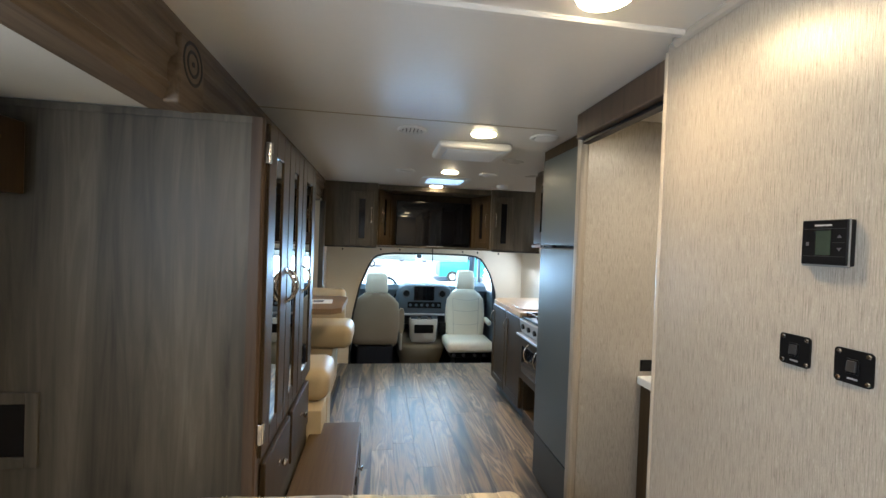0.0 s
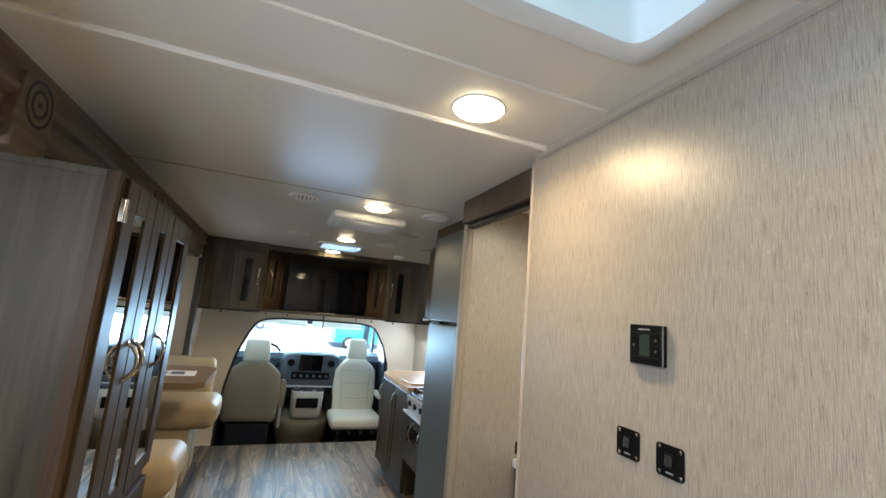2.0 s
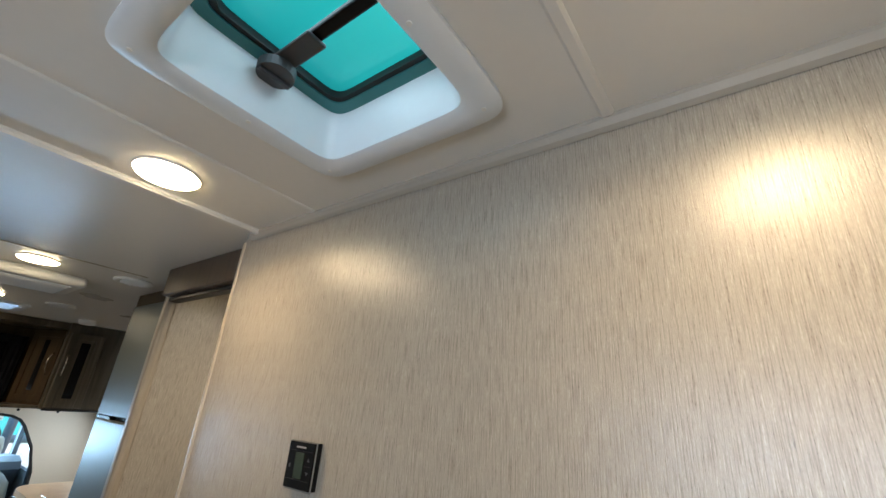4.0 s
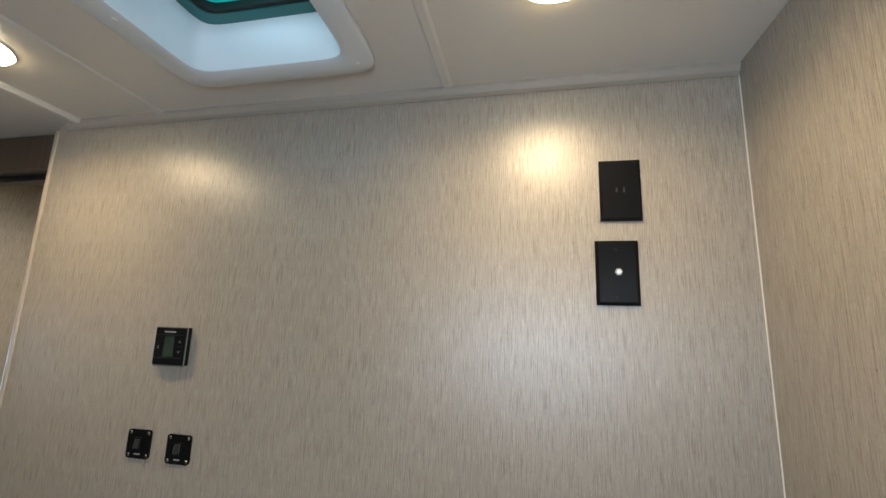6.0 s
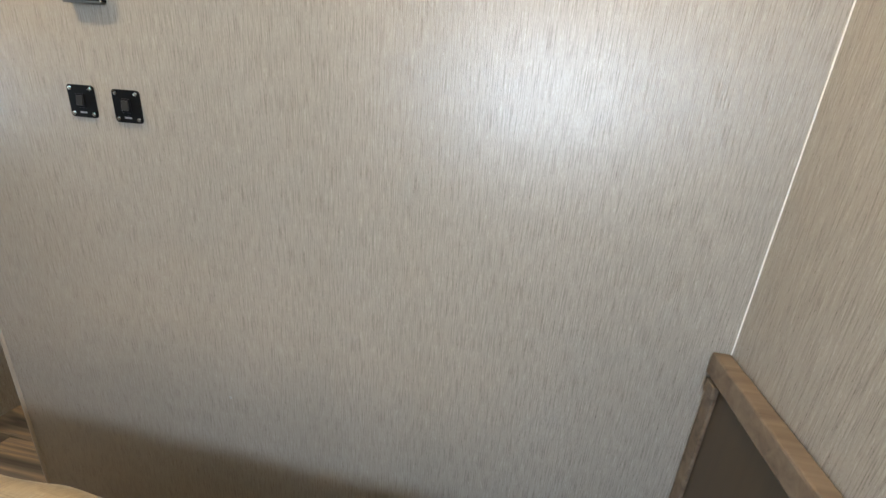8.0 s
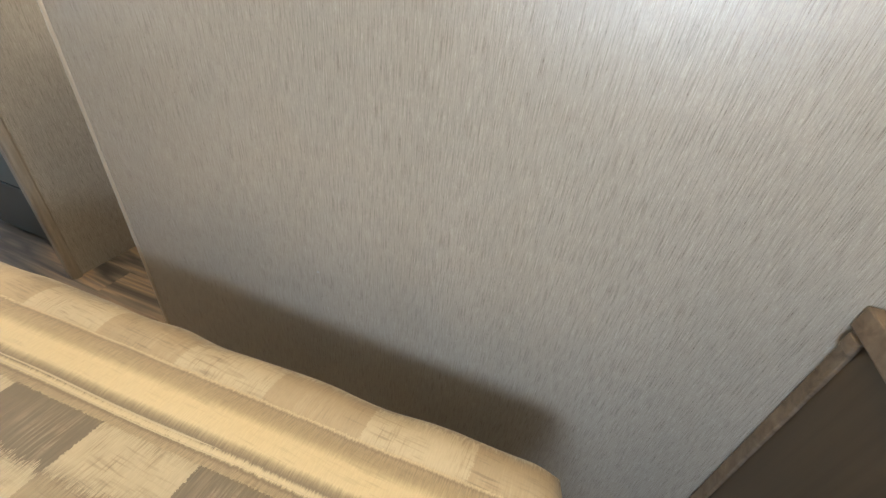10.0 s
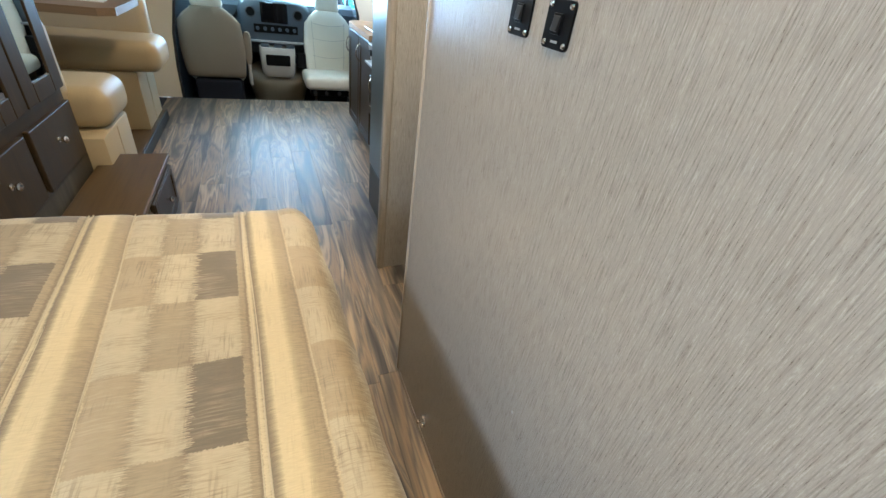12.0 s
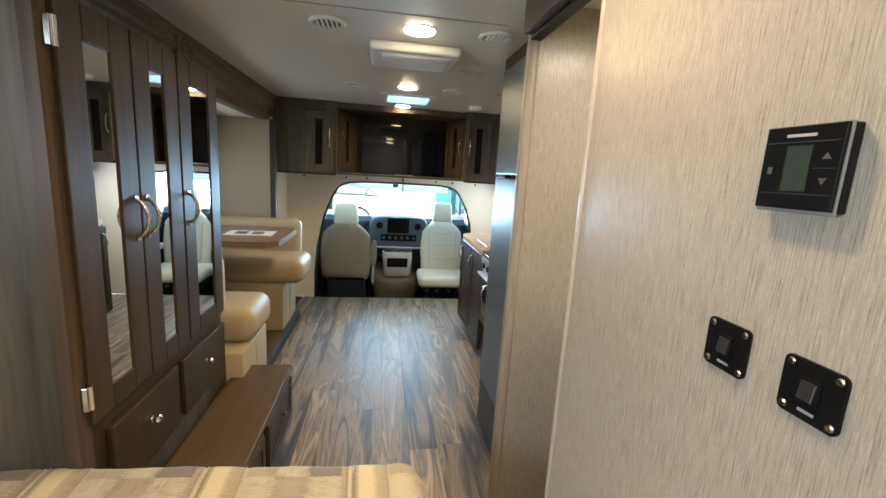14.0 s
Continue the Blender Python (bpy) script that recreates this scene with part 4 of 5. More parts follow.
stove = thing("stove", (0.58, 1.95, 0.40), "steel gas stove with black grates and dark oven door", "stove")
part("body", box(0.41, RX - 0.004, 1.70, 2.255, 0.402, 0.885, 0.004), BLACK, stove)
part("cooktop", box(0.40, RX - 0.004, 1.69, 2.26, 0.886, 0.905, 0.005), BLACK, stove)
part("control_panel", turned(box(0.385, 0.408, 1.695, 2.255, 0.775, 0.885, 0.005), (0.40, 2, 0.83), -10, "Y"), STEEL, stove, "brushed steel control panel")
for i in range(4):
    kb = disc((0.392, 1.78 + 0.13 * i, 0.828), 0.021, -0.022, "x", 16)
    part("knob", kb, BLACK, stove, "black control knob")
part("oven_rail", box(0.352, 0.41, 1.70, 2.25, 0.752, 0.768, 0.004), STEEL, stove, "steel oven rail")
ovd = part("oven_door", box(0.375, 0.408, 1.71, 2.245, 0.405, 0.74, 0.006), DARKWOOD, stove, "dark oven door")
part("oven_window", box(0.372, 0.376, 1.80, 2.16, 0.47, 0.68), DARKGLASS, ovd)
for y in (1.80, 2.0):
    pts = [(0.373 - 0.04 * math.sin(math.pi * i / 12) ** 0.6, y, 0.58 + 0.14 * i / 12) for i in range(13)]
    part("oven_handle", tube(pts, 0.006, 8), BRONZE, ovd)
for y in (1.83, 2.12):
    gb = bmesh.new()
    for k in range(4):
        box(0.44 + 0.075 * k, 0.45 + 0.075 * k, y - 0.12, y + 0.12, 0.925, 0.935, bm=gb)
    box(0.43, 0.69, y - 0.12, y - 0.11, 0.915, 0.934, bm=gb)
    box(0.43, 0.69, y + 0.11, y + 0.12, 0.915, 0.934, bm=gb)
    for k in (0.435, 0.68):
        for q in (y - 0.118, y + 0.112):
            box(k, k + 0.008, q, q + 0.006, 0.905, 0.93, bm=gb)
    part("grate", gb, BLACK, stove, "black wire grate")
ct = thing("countertop", (0.58, 2.6, 0.886), "tan laminate countertop with rounded end", "countertop")
pts = [(RX - 0.004, 2.27), (0.385, 2.27)] + [(0.385 + 0.16 * (1 - math.cos(math.pi / 2 * k / 6)), 3.03 + 0.19 * math.sin(math.pi / 2 * k / 6)) for k in range(7)] + [(RX - 0.004, 3.22)]
part("slab", prism(pts, "z", 0.887, 0.925), COUNTER, ct)
sk = part("sink_cover", box(0.45, 0.70, 2.38, 2.72, 0.926, 0.938, 0.005), COUNTER, ct, "lift-out counter board")

for unit in (kc, kc2, stove, ct):
    unit.location.x -= 0.04  # the fronts stand proud of the refrigerator line

# bathroom vanity glimpsed through the opening
van = thing("vanity", (0.5, 0.45, 0.0), "small bathroom vanity with white top", "vanity")
part("cabinet", box(0.425, RX - 0.004, 0.10, 0.748, 0.0, 0.845, 0.003), DARKWOOD, van)
part("top", box(0.405, RX - 0.004, 0.085, 0.748, 0.846, 0.885, 0.006), WHITE, van, "white vanity top")
ol = thing("outlet", (0.36, 0.75, 0.93), "dark outlet above the vanity", "outlet")
part("plate", box(0.42, 0.49, 0.744, 0.751, 0.905, 0.96, 0.003), BLACK, ol)

# ---------- bed ----------
bed = thing("bed", (-1.1, -0.45, 0.0), "made bed with striped patchwork bedspread in cream and brown", "bed")
part("platform", box(-2.09, -0.36, -1.20, 0.33, 0.0, 0.27, 0.006), SHADEBROWN, bed, "brown bed platform")
part("mattress", box(-2.085, -0.275, -1.25, 0.365, 0.271, 0.485, 0.045, 4), MATTRESS, bed, "white mattress", 60)


def rise(x):
    """The bedding swells a little towards the middle of the mattress."""
    t = min(1.0, max(0.0, (-0.45 - x) / 0.8))
    return 0.028 * t * t * (3 - 2 * t)


SKEW = 0.055


def spread_mesh():
    """The bedspread: flat on top, quilted in channels along y, falling over the edges in a soft roll."""
    bm = bmesh.new()
    x0, x1, y0, y1 = -2.09, -0.236, -1.30, 0.405
    nx, ny = 130, 90
    rows = []
    for j in range(ny + 1):
        row = []
        for i in range(nx + 1):
            u, v = i / nx, j / ny
            x, y = x0 + (x1 - x0) * u, y0 + (y1 - y0) * v
            # two seams a repeat, with a slight wander
            s = (x + 0.457 + 8.1) / 0.405 % 1.0 + 0.006 * math.sin(y * 5)
            f = min(1.0, min(abs(s), abs(1 - s), abs(s - 0.284)) / 0.16)
            edge = min(x1 - x, y - y0, y1 - y)
            puff = 0.010 * (1 - (1 - f) ** 5) * min(1.0, 0.3 + edge / 0.14)
            z = 0.596 + rise(x) + puff + 0.006 * noise.noise((x * 4, y * 3, 0.5)) + 0.003 * noise.noise((x * 14, y * 9, 2.5))
            edge = min(x1 - x, y - y0, y1 - y)
            if edge < 0.07:
                k = 1 - edge / 0.07
                z -= 0.045 * k**2.6 * (1.0 + 0.25 * noise.noise((x * 7, y * 7, 4)))
            for cyy, sgn in ((y1 - 0.09, 1), (y0 + 0.09, -1)):
                dx, dy = x - (x1 - 0.09), (y - cyy) * sgn
                if dx > 0 and dy > 0:
                    r = max(dx, dy) / math.hypot(dx, dy)
                    x, y = x1 - 0.09 + dx * (0.35 + 0.65 * r), cyy + sgn * dy * (0.35 + 0.65 * r)
            c = 0.012 * noise.noise((x * 3.0, y * 5.0, 9.0)) * (1 if edge < 0.1 else 0.2)
            row.append(bm.verts.new((x + (c if x1 - x < 0.1 else 0), y + (c if min(y - y0, y1 - y) < 0.1 else 0), z)))
        rows.append(row)
    # hanging side strips
    for j in range(ny):
        for i in range(nx):
            bm.faces.new((rows[j][i], rows[j][i + 1], rows[j + 1][i + 1], rows[j + 1][i]))
    for v in bm.verts:
        v.co.x -= SKEW * (v.co.y + 0.44) * min(1.0, (v.co.x + 2.09) / 0.6)
    rim = [rows[j][nx] for j in range(ny + 1)]
    front = [rows[ny][i] for i in range(nx, -1, -1)]
    back = [rows[0][i] for i in range(0, nx + 1)]
    path = back + rim[1:] + front[1:]
    prev = path
    for lev, (dz, inn) in enumerate(((0.03, -0.004), (0.07, 0.004), (0.115, 0.016))):
        cur = []
        for v in path:
            ox = -inn if abs(v.co.x + SKEW * (v.co.y + 0.44) - x1) < 0.03 else 0
            oy = inn if v.co.y < y0 + 0.03 else (-inn if v.co.y > y1 - 0.03 else 0)
            wob = 0.008 * noise.noise((v.co.x * 9, v.co.y * 9, lev))
            cur.append(bm.verts.new((v.co.x + ox + (wob if ox else 0), v.co.y + oy + (wob if oy else 0), v.co.z - dz)))
        for k in range(len(path) - 1):
            bm.faces.new((prev[k], cur[k], cur[k + 1], prev[k + 1]))
        prev = cur
    return bm


sp = tagged(part("bedspread", spread_mesh(), SPREAD, None, "", 80), "striped patchwork bedspread in cream, tan and brown on the bed", "bedspread")
for sx in (-0.457, -0.862, -1.267, -1.672):
    for o, r in ((0.0, 0.0024), (0.012, 0.0018), (0.115, 0.0018)):
        run = [(sx + o + 0.002 * math.sin(k * 0.4 + sx * 5), -1.26 + 1.62 * k / 40) for k in range(41)]
        lift = 0.5985 if o != 0.012 else 0.6005
        part("quilt_seam", tube([(x - SKEW * (y + 0.44), y, lift + rise(x) + 0.006 * noise.noise((x * 4, y * 3, 0.5)) + 0.003 * noise.noise((x * 14, y * 9, 2.5))) for x, y in run], r, 6), LEATHER, sp)
part("seam", tube([(-0.272 - SKEW * (-0.78 + 1.57 * k / 20), -1.22 + 1.57 * k / 20, 0.462 + 0.004 * math.sin(k * 1.7)) for k in range(21)], 0.004, 6), MATTRESS, sp, "white piping")

# rear base cabinet under the papered wall
rb = thing("rear_cabinet", (-0.6, -1.6, 0.0), "low brown cabinet along the rear wall", "cabinet")
part("panel", box(-2.08, -0.035, -1.618, -1.602, 0.0, 0.928), SHADEBROWN, rb, "brown panel with shade put into its colour")
part("top_rail", box(-2.08, -0.002, -1.618, -1.588, 0.93, 0.972, 0.004), BEAMWOOD, rb, "brown top rail")
part("stile", box(-0.034, -0.002, -1.618, -1.596, 0.0, 0.929, 0.003), BEAMWOOD, rb, "brown edge stile")
part("catch", box(-0.040, -0.012, -1.596, -1.588, 0.90, 0.925, 0.002), BEAMWOOD, rb)

# ---------- fittings on the papered wall ----------


def wall_plate(y, z, w, h, name, label):
    ob = thing(name, (0, y, z), label, "wall plate")
    part("plate", prism_bevel(y - w / 2, y + w / 2, z - h / 2, z + h / 2, 0.007, 0.006), BLACK, ob)
    return ob


def prism_bevel(y0, y1, z0, z1, depth, slope):
    """A plate on the wall x = 0 with sloping edges."""
    bm = bmesh.new()
    a = [bm.verts.new(p) for p in ((-0.0005, y0, z0), (-0.0005, y1, z0), (-0.0005, y1, z1), (-0.0005, y0, z1))]
    c = [bm.verts.new(p) for p in ((-depth * 0.6, y0, z0), (-depth * 0.6, y1, z0), (-depth * 0.6, y1, z1), (-depth * 0.6, y0, z1))]
    b = [bm.verts.new(p) for p in ((-depth, y0 + slope, z0 + slope), (-depth, y1 - slope, z0 + slope), (-depth, y1 - slope, z1 - slope), (-depth, y0 + slope, z1 - slope))]
    bm.faces.new(a)
    bm.faces.new(b)
    for p, q in ((a, c), (c, b)):
        for i in range(4):
            bm.faces.new((p[i], p[(i + 1) % 4], q[(i + 1) % 4], q[i]))
    return bm


p1 = wall_plate(-1.390, 1.849, 0.077, 0.124, "blank_wall_plate", "glossy black blank wall plate on beige wallpaper")
for y in (-1.383, -1.397):
    part("slot", box(-0.0085, -0.0068, y - 0.0015, y + 0.0015, 1.844, 1.854), GASKET, p1)
p2 = wall_plate(-1.378, 1.686, 0.078, 0.124, "coaxial_wall_plate", "glossy black coaxial wall plate with silver connector")
part("connector", disc((-0.007, -1.378, 1.686), 0.0075, -0.010, "x", 6), CHROME, p2, "silver coaxial connector")
part("connector_pin", disc((-0.017, -1.378, 1.686), 0.0045, -0.004, "x", 12), WHITE, p2)
for z in (1.732, 1.640):
    part("screw", disc((-0.0068, -1.378, z), 0.0035, -0.002, "x", 12), BLACK, p2)


def rounded_plate(yc, zc, w, h, r, depth, x0=0.0):
    pts = []
    for cy, cz, a0 in ((w / 2 - r, h / 2 - r, 0), (-w / 2 + r, h / 2 - r, 90), (-w / 2 + r, -h / 2 + r, 180), (w / 2 - r, -h / 2 + r, 270)):
        for k in range(5):
            a = radians(a0 + 22.5 * k)
            pts.append((yc + cy + r * math.cos(a), zc + cz + r * math.sin(a)))
    return prism(pts, "x", x0 - 0.0003, x0 - depth)


def switch_plate(yc, zc):
    ob = thing("light_switch", (0, yc, zc), "small black rocker switch plate with four screws", "switch", "switches")
    part("plate", rounded_plate(yc, zc, 0.061, 0.061, 0.007, 0.004), BLACK, ob)
    part("bezel", box(-0.0065, -0.0038, yc - 0.010, yc + 0.010, zc - 0.012, zc + 0.014, 0.001), BLACK, ob)
    part("rocker", turned(box(-0.0095, -0.006, yc - 0.0075, yc + 0.0075, zc - 0.008, zc + 0.011, 0.001), (-0.008, yc, zc), 9, "Y"), ROCKER, ob, "black rocker")
    part("indicator", box(-0.0046, -0.0036, yc - 0.008, yc + 0.008, zc - 0.0225, zc - 0.0195), MARK, ob, "small pale lettering bar")
    for sy in (-1, 1):
        for sz in (-1, 1):
            sb = disc((-0.004, yc + sy * 0.0235, zc + sz * 0.0235), 0.0042, -0.002, "x", 14, r2=0.003)
            part("screw", sb, CHROME, ob, "bright screw head")
    return ob


switch_plate(-0.3575, 1.297)
switch_plate(-0.462, 1.294)

th = thing("thermostat", (0, -0.415, 1.512), "black square thermostat with dim display under a clear cover", "thermostat")
TY0, TY1, TZ0, TZ1 = -0.455, -0.374, 1.470, 1.554
part("case", box(-0.012, -0.0005, TY0, TY1, TZ0, TZ1, 0.002), BLACK, th)
part("cover_rim", box(-0.0145, -0.0122, TY0 - 0.0012, TY1 + 0.0012, TZ0 - 0.0025, TZ1 + 0.0008, 0.0012), CLEARRIM, th, "pale clear plastic rim")
part("face", box(-0.0185, -0.0147, TY0 + 0.0005, TY1 - 0.0005, TZ0 + 0.001, TZ1 - 0.0005, 0.001), BLACK, th, "glossy black face")
part("display", box(-0.0193, -0.0183, -0.427, -0.401, 1.489, 1.534), plain("thermostat_display", (0.030, 0.042, 0.033), 0.12, 0, 0.25, 60, 0), th, "dim grey-green display")
for z in (1.5375, 1.4865):
    part("groove", box(-0.0189, -0.0183, TY0 + 0.004, TY1 - 0.004, z - 0.0005, z + 0.0005), GASKET, th)
part("groove", box(-0.0189, -0.0183, TY0 + 0.004, -0.430, 1.5115, 1.5123), GASKET, th)
part("lettering_bar", box(-0.0189, -0.0183, -0.428, -0.398, 1.5425, 1.5455), MARK, th, "pale lettering bar")
for z, k in ((1.5235, 1), (1.4995, -1)):
    w, h = 0.0042, 0.0030
    part("arrow_button", prism([(-0.4415 - w, z - k * h), (-0.4415 + w, z - k * h), (-0.4415, z + k * h)], "x", -0.0190, -0.0183), GRIP, th, "grey arrow mark")
part("mark", box(-0.0189, -0.0183, -0.388, -0.383, 1.5060, 1.5130), GRIP, th)

ho = thing("outlet", (0, -0.775, 0.1), "white low outlet cover near the floor", "outlet")
part("plate", prism_bevel(-0.845, -0.71, 0.045, 0.135, 0.008, 0.004), WHITE, ho)
cat = thing("door_catch", (0, -0.243, 0.09), "small chrome catch near the floor", "catch")
cbm = disc((0, -0.243, 0.098), 0.014, -0.004, "x", 18)
disc((-0.004, -0.243, 0.098), 0.006, -0.016, "x", 12, cbm)
ball((-0.022, -0.243, 0.098), 0.009, bm=cbm)
part("stud", cbm, CHROME, cat)
part("clip", box(-0.010, -0.0005, -0.25, -0.236, 0.066, 0.084, 0.002), CHROME, cat)
structure("trim_wall_foot", box(-0.004, 0.0, -1.60, 0.046, 0.0, 0.012, 0.001), TRIMBEIGE, "thin pale bead at the wall's foot", "trim")
screw = thing("wall_screw", (0, -0.612, 0.642), "tiny screw head in the wallpaper", "screw")
part("head", disc((0, -0.612, 0.642), 0.003, -0.0015, "x", 10), STEEL, screw)

# ---------- ceiling fittings ----------


def ceiling_lamp(x, y):
    ob = thing("ceiling_light", (x, y, CZ), "round frosted ceiling light glowing warm white", "light", "ceiling lights")
    part("rim", disc((x, y, CZ - 0.0005), 0.0715, -0.0045, "z", 36, r2=0.0700), WHITE, ob, "white rim")
    part("diffuser", loft([(CZ - 0.005, x, y, 0.069, 0.069), (CZ - 0.009, x, y, 0.066, 0.066), (CZ - 0.0125, x, y, 0.050, 0.050), (CZ - 0.0135, x, y, 0.02, 0.02)], 32, 2.0), LAMPGLOW, ob, "glowing frosted lens", 60)


# The added bathroom lamp gets a fixture too, out of view.
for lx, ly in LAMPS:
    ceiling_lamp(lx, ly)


def air_vent(x, y):
    ob = thing("air_vent", (x, y, CZ), "round white ceiling air vent with slats", "vent", "ceiling vents")
    part("rim", ring((x, y, CZ - 0.006), 0.068, 0.013, "z", 36, 8, 0.6), WHITE, ob, "white rim", 60)
    # No hole here: a dark disc paints the shade inside the duct.
    part("throat", disc((x, y, CZ - 0.001), 0.058, -0.002, "z", 28), GRIP, ob, "dark disc for the shade in the duct")
    for k in range(5):
        o = -0.04 + 0.02 * k
        h = math.sqrt(0.058**2 - o**2)
        sb = turned(box(x - 0.007 + o, x + 0.007 + o, y - h, y + h, CZ - 0.012, CZ - 0.009), (x + o, y, CZ - 0.01), 28, "Y")
        part("slat", sb, WHITE, ob)


for p in ((-0.683, 1.203), (0.055, 1.159), (-0.645, 2.50), (0.079, 2.47)):
    air_vent(*p)

ac = thing("air_conditioner", (-0.28, 1.5, CZ), "flat white ceiling air conditioner shroud with grille", "air conditioner")
part("shroud", box(-0.51, -0.06, 1.36, 1.73, CZ - 0.048, CZ - 0.0005, 0.022, 4), WHITE, ac, "", 50)
part("grille", box(-0.46, -0.11, 1.40, 1.69, CZ - 0.054, CZ - 0.0485, 0.002), VENTWHITE, ac, "recessed filter grille")
for k in range(10):
    part("slat", box(-0.45, -0.12, 1.41 + 0.028 * k, 1.418 + 0.028 * k, CZ - 0.058, CZ - 0.0542), WHITE, ac)
sm = thing("smoke_detector", (0.39, 3.10, CZ), "round white smoke detector on the ceiling", "detector")
part("body", loft([(CZ - 0.0005, 0.39, 3.10, 0.06, 0.06), (CZ - 0.02, 0.39, 3.10, 0.058, 0.058), (CZ - 0.035, 0.39, 3.10, 0.045, 0.045)], 28, 2.0), WHITE, sm, "", 50)


def roof_vent(x0, x1, y0, y1, dome, label, crank):
    """A square roof vent: flange under the ceiling, sloping liner, gasket frame and dome."""
    cx, cy = (x0 + x1) / 2, (y0 + y1) / 2
    ob = thing("roof_vent", (cx, cy, CZ), label, "roof vent", "roof vents")

    def loops(specs, n=40, power=10.0):
        bm = bmesh.new()
        rings = []
        for z, hx, hy in specs:
            rg = []
            for i in range(n):
                w = 2 * math.pi * (i + 0.5) / n
                c, s = math.cos(w), math.sin(w)
                rg.append(bm.verts.new((cx + hx * math.copysign(abs(c) ** (2 / power), c), cy + hy * math.copysign(abs(s) ** (2 / power), s), z)))
            rings.append(rg)
        for a, b in zip(rings, rings[1:]):
            for i in range(n):
                bm.faces.new((a[i], a[(i + 1) % n], b[(i + 1) % n], b[i]))
        return bm

    hx, hy = (x1 - x0) / 2, (y1 - y0) / 2
    part("flange", loops([(CZ - 0.001, hx + 0.046, hy + 0.046), (CZ - 0.009, hx + 0.046, hy + 0.046), (CZ - 0.013, hx + 0.039, hy + 0.039), (CZ - 0.013, hx + 0.002, hy + 0.002), (CZ - 0.008, hx - 0.006, hy - 0.006), (CZ + 0.05, hx - 0.012, hy - 0.012), (CZ + 0.095, hx - 0.016, hy - 0.016)]), VENTWHITE, ob, "white moulded flange and liner", 35)
    part("ledge", loops([(CZ + 0.095, hx - 0.016, hy - 0.016), (CZ + 0.100, hx - 0.036, hy - 0.036), (CZ + 0.125, hx - 0.036, hy - 0.036)]), DASHTEAL, ob, "dark teal ledge", 35)
    part("gasket", loops([(CZ + 0.104, hx - 0.034, hy - 0.034), (CZ + 0.104, hx - 0.046, hy - 0.046), (CZ + 0.120, hx - 0.046, hy - 0.046), (CZ + 0.120, hx - 0.032, hy - 0.032)]), GASKET, ob, "dark rubber gasket", 35)
    pn = part("dome", loft([(CZ + 0.124, cx, cy, hx - 0.02, hy - 0.02), (CZ + 0.150, cx, cy, hx - 0.03, hy - 0.03), (CZ + 0.175, cx, cy, hx - 0.09, hy - 0.09), (CZ + 0.18, cx, cy, hx - 0.15, hy - 0.15)], 40, 6), dome, ob, "tinted translucent dome", 30)
    for sx, sy in ((-1, -1), (-1, 1), (1, -1), (1, 1), (0, 1), (0, -1)):
        part("screw", disc((cx + sx * (hx + 0.010), cy + sy * (hy + 0.010), CZ - 0.013), 0.004, -0.002, "z", 10), WHITE, ob)
    if crank:
        y = y1 - 0.055
        part("arm", box(cx - 0.012, cx + 0.012, y0 + 0.05, y, CZ + 0.093, CZ + 0.108, 0.004), BLACK, ob, "black lift arm")
        part("arm_plate", box(cx - 0.020, cx + 0.020, y - 0.10, y, CZ + 0.083, CZ + 0.092, 0.004), GRIP, ob)
        kb = disc((cx, y + 0.012, CZ + 0.082), 0.034, -0.018, "z", 24, r2=0.033)
        part("crank_knob", kb, GRIP, ob, "grey round crank knob")
        part("knob_grip", box(cx - 0.030, cx + 0.030, y + 0.008, y + 0.016, CZ + 0.056, CZ + 0.064, 0.002), GRIP, ob)
    return ob


DASHTEAL = plain("dark_teal_plastic", (0.05, 0.20, 0.21), 0.35, 0, 0.1, 20, 0.05)
roof_vent(VX0, VX1, VY0, VY1, TEAL, "white roof vent with teal smoked dome and crank", True)
roof_vent(SX0, SX1, SY0, SY1, BLUEGLOW, "white roof vent with clear dome", False)

# ---------- cab ----------
structure("cab_floor", box(-1.30, 0.80, 3.99, 6.0, -0.34, -0.30), CARPET, "dark blue-black cab carpet", "floor")
structure("floor_step", box(-1.30, RX, 3.991, 4.0, -0.30, -0.002), GASKET, "dark step edge down to the cab", "trim")
structure("cab_roof", box(-1.30, 0.80, 4.052, 5.62, 1.44, 1.48), BEIGE, "cream cab headliner", "ceiling")
# cab sides with door windows
for side, x, s in (("left", -1.27, 1), ("right", 0.76, -1)):
    bm = bmesh.new()
    box(x - 0.02, x + 0.02, 4.09, 6.0, -0.30, 0.80, bm=bm)
    box(x - 0.02, x + 0.02, 4.09, 4.52, 0.80, 1.44, bm=bm)
    box(x - 0.02, x + 0.02, 5.50, 5.60, 0.80, 1.44, bm=bm)
    structure(f"wall_cab_door_{side}", bm, DASH, "blue-grey plastic cab door trim", "wall")
    w = structure(f"window_cab_{side}", box(x - 0.003, x + 0.003, 4.52, 5.50, 0.80, 1.44), CLEAR, "clear cab door window", "window")
    w.visible_shadow = False
    structure(f"trim_cab_pillar_{side}", tube([(x + s * 0.05, 4.42, 1.42), (x + s * 0.04, 4.40, 1.0), (x + s * 0.03, 4.40, 0.6)], 0.035, 8), CURTAIN, "dark cab pillar trim", "trim")
cu = thing("cab_curtain", (0.68, 4.25, 0.5), "gathered blue-grey curtain beside the passenger seat", "curtain")
cbm = bmesh.new()
tops, bots = [], []
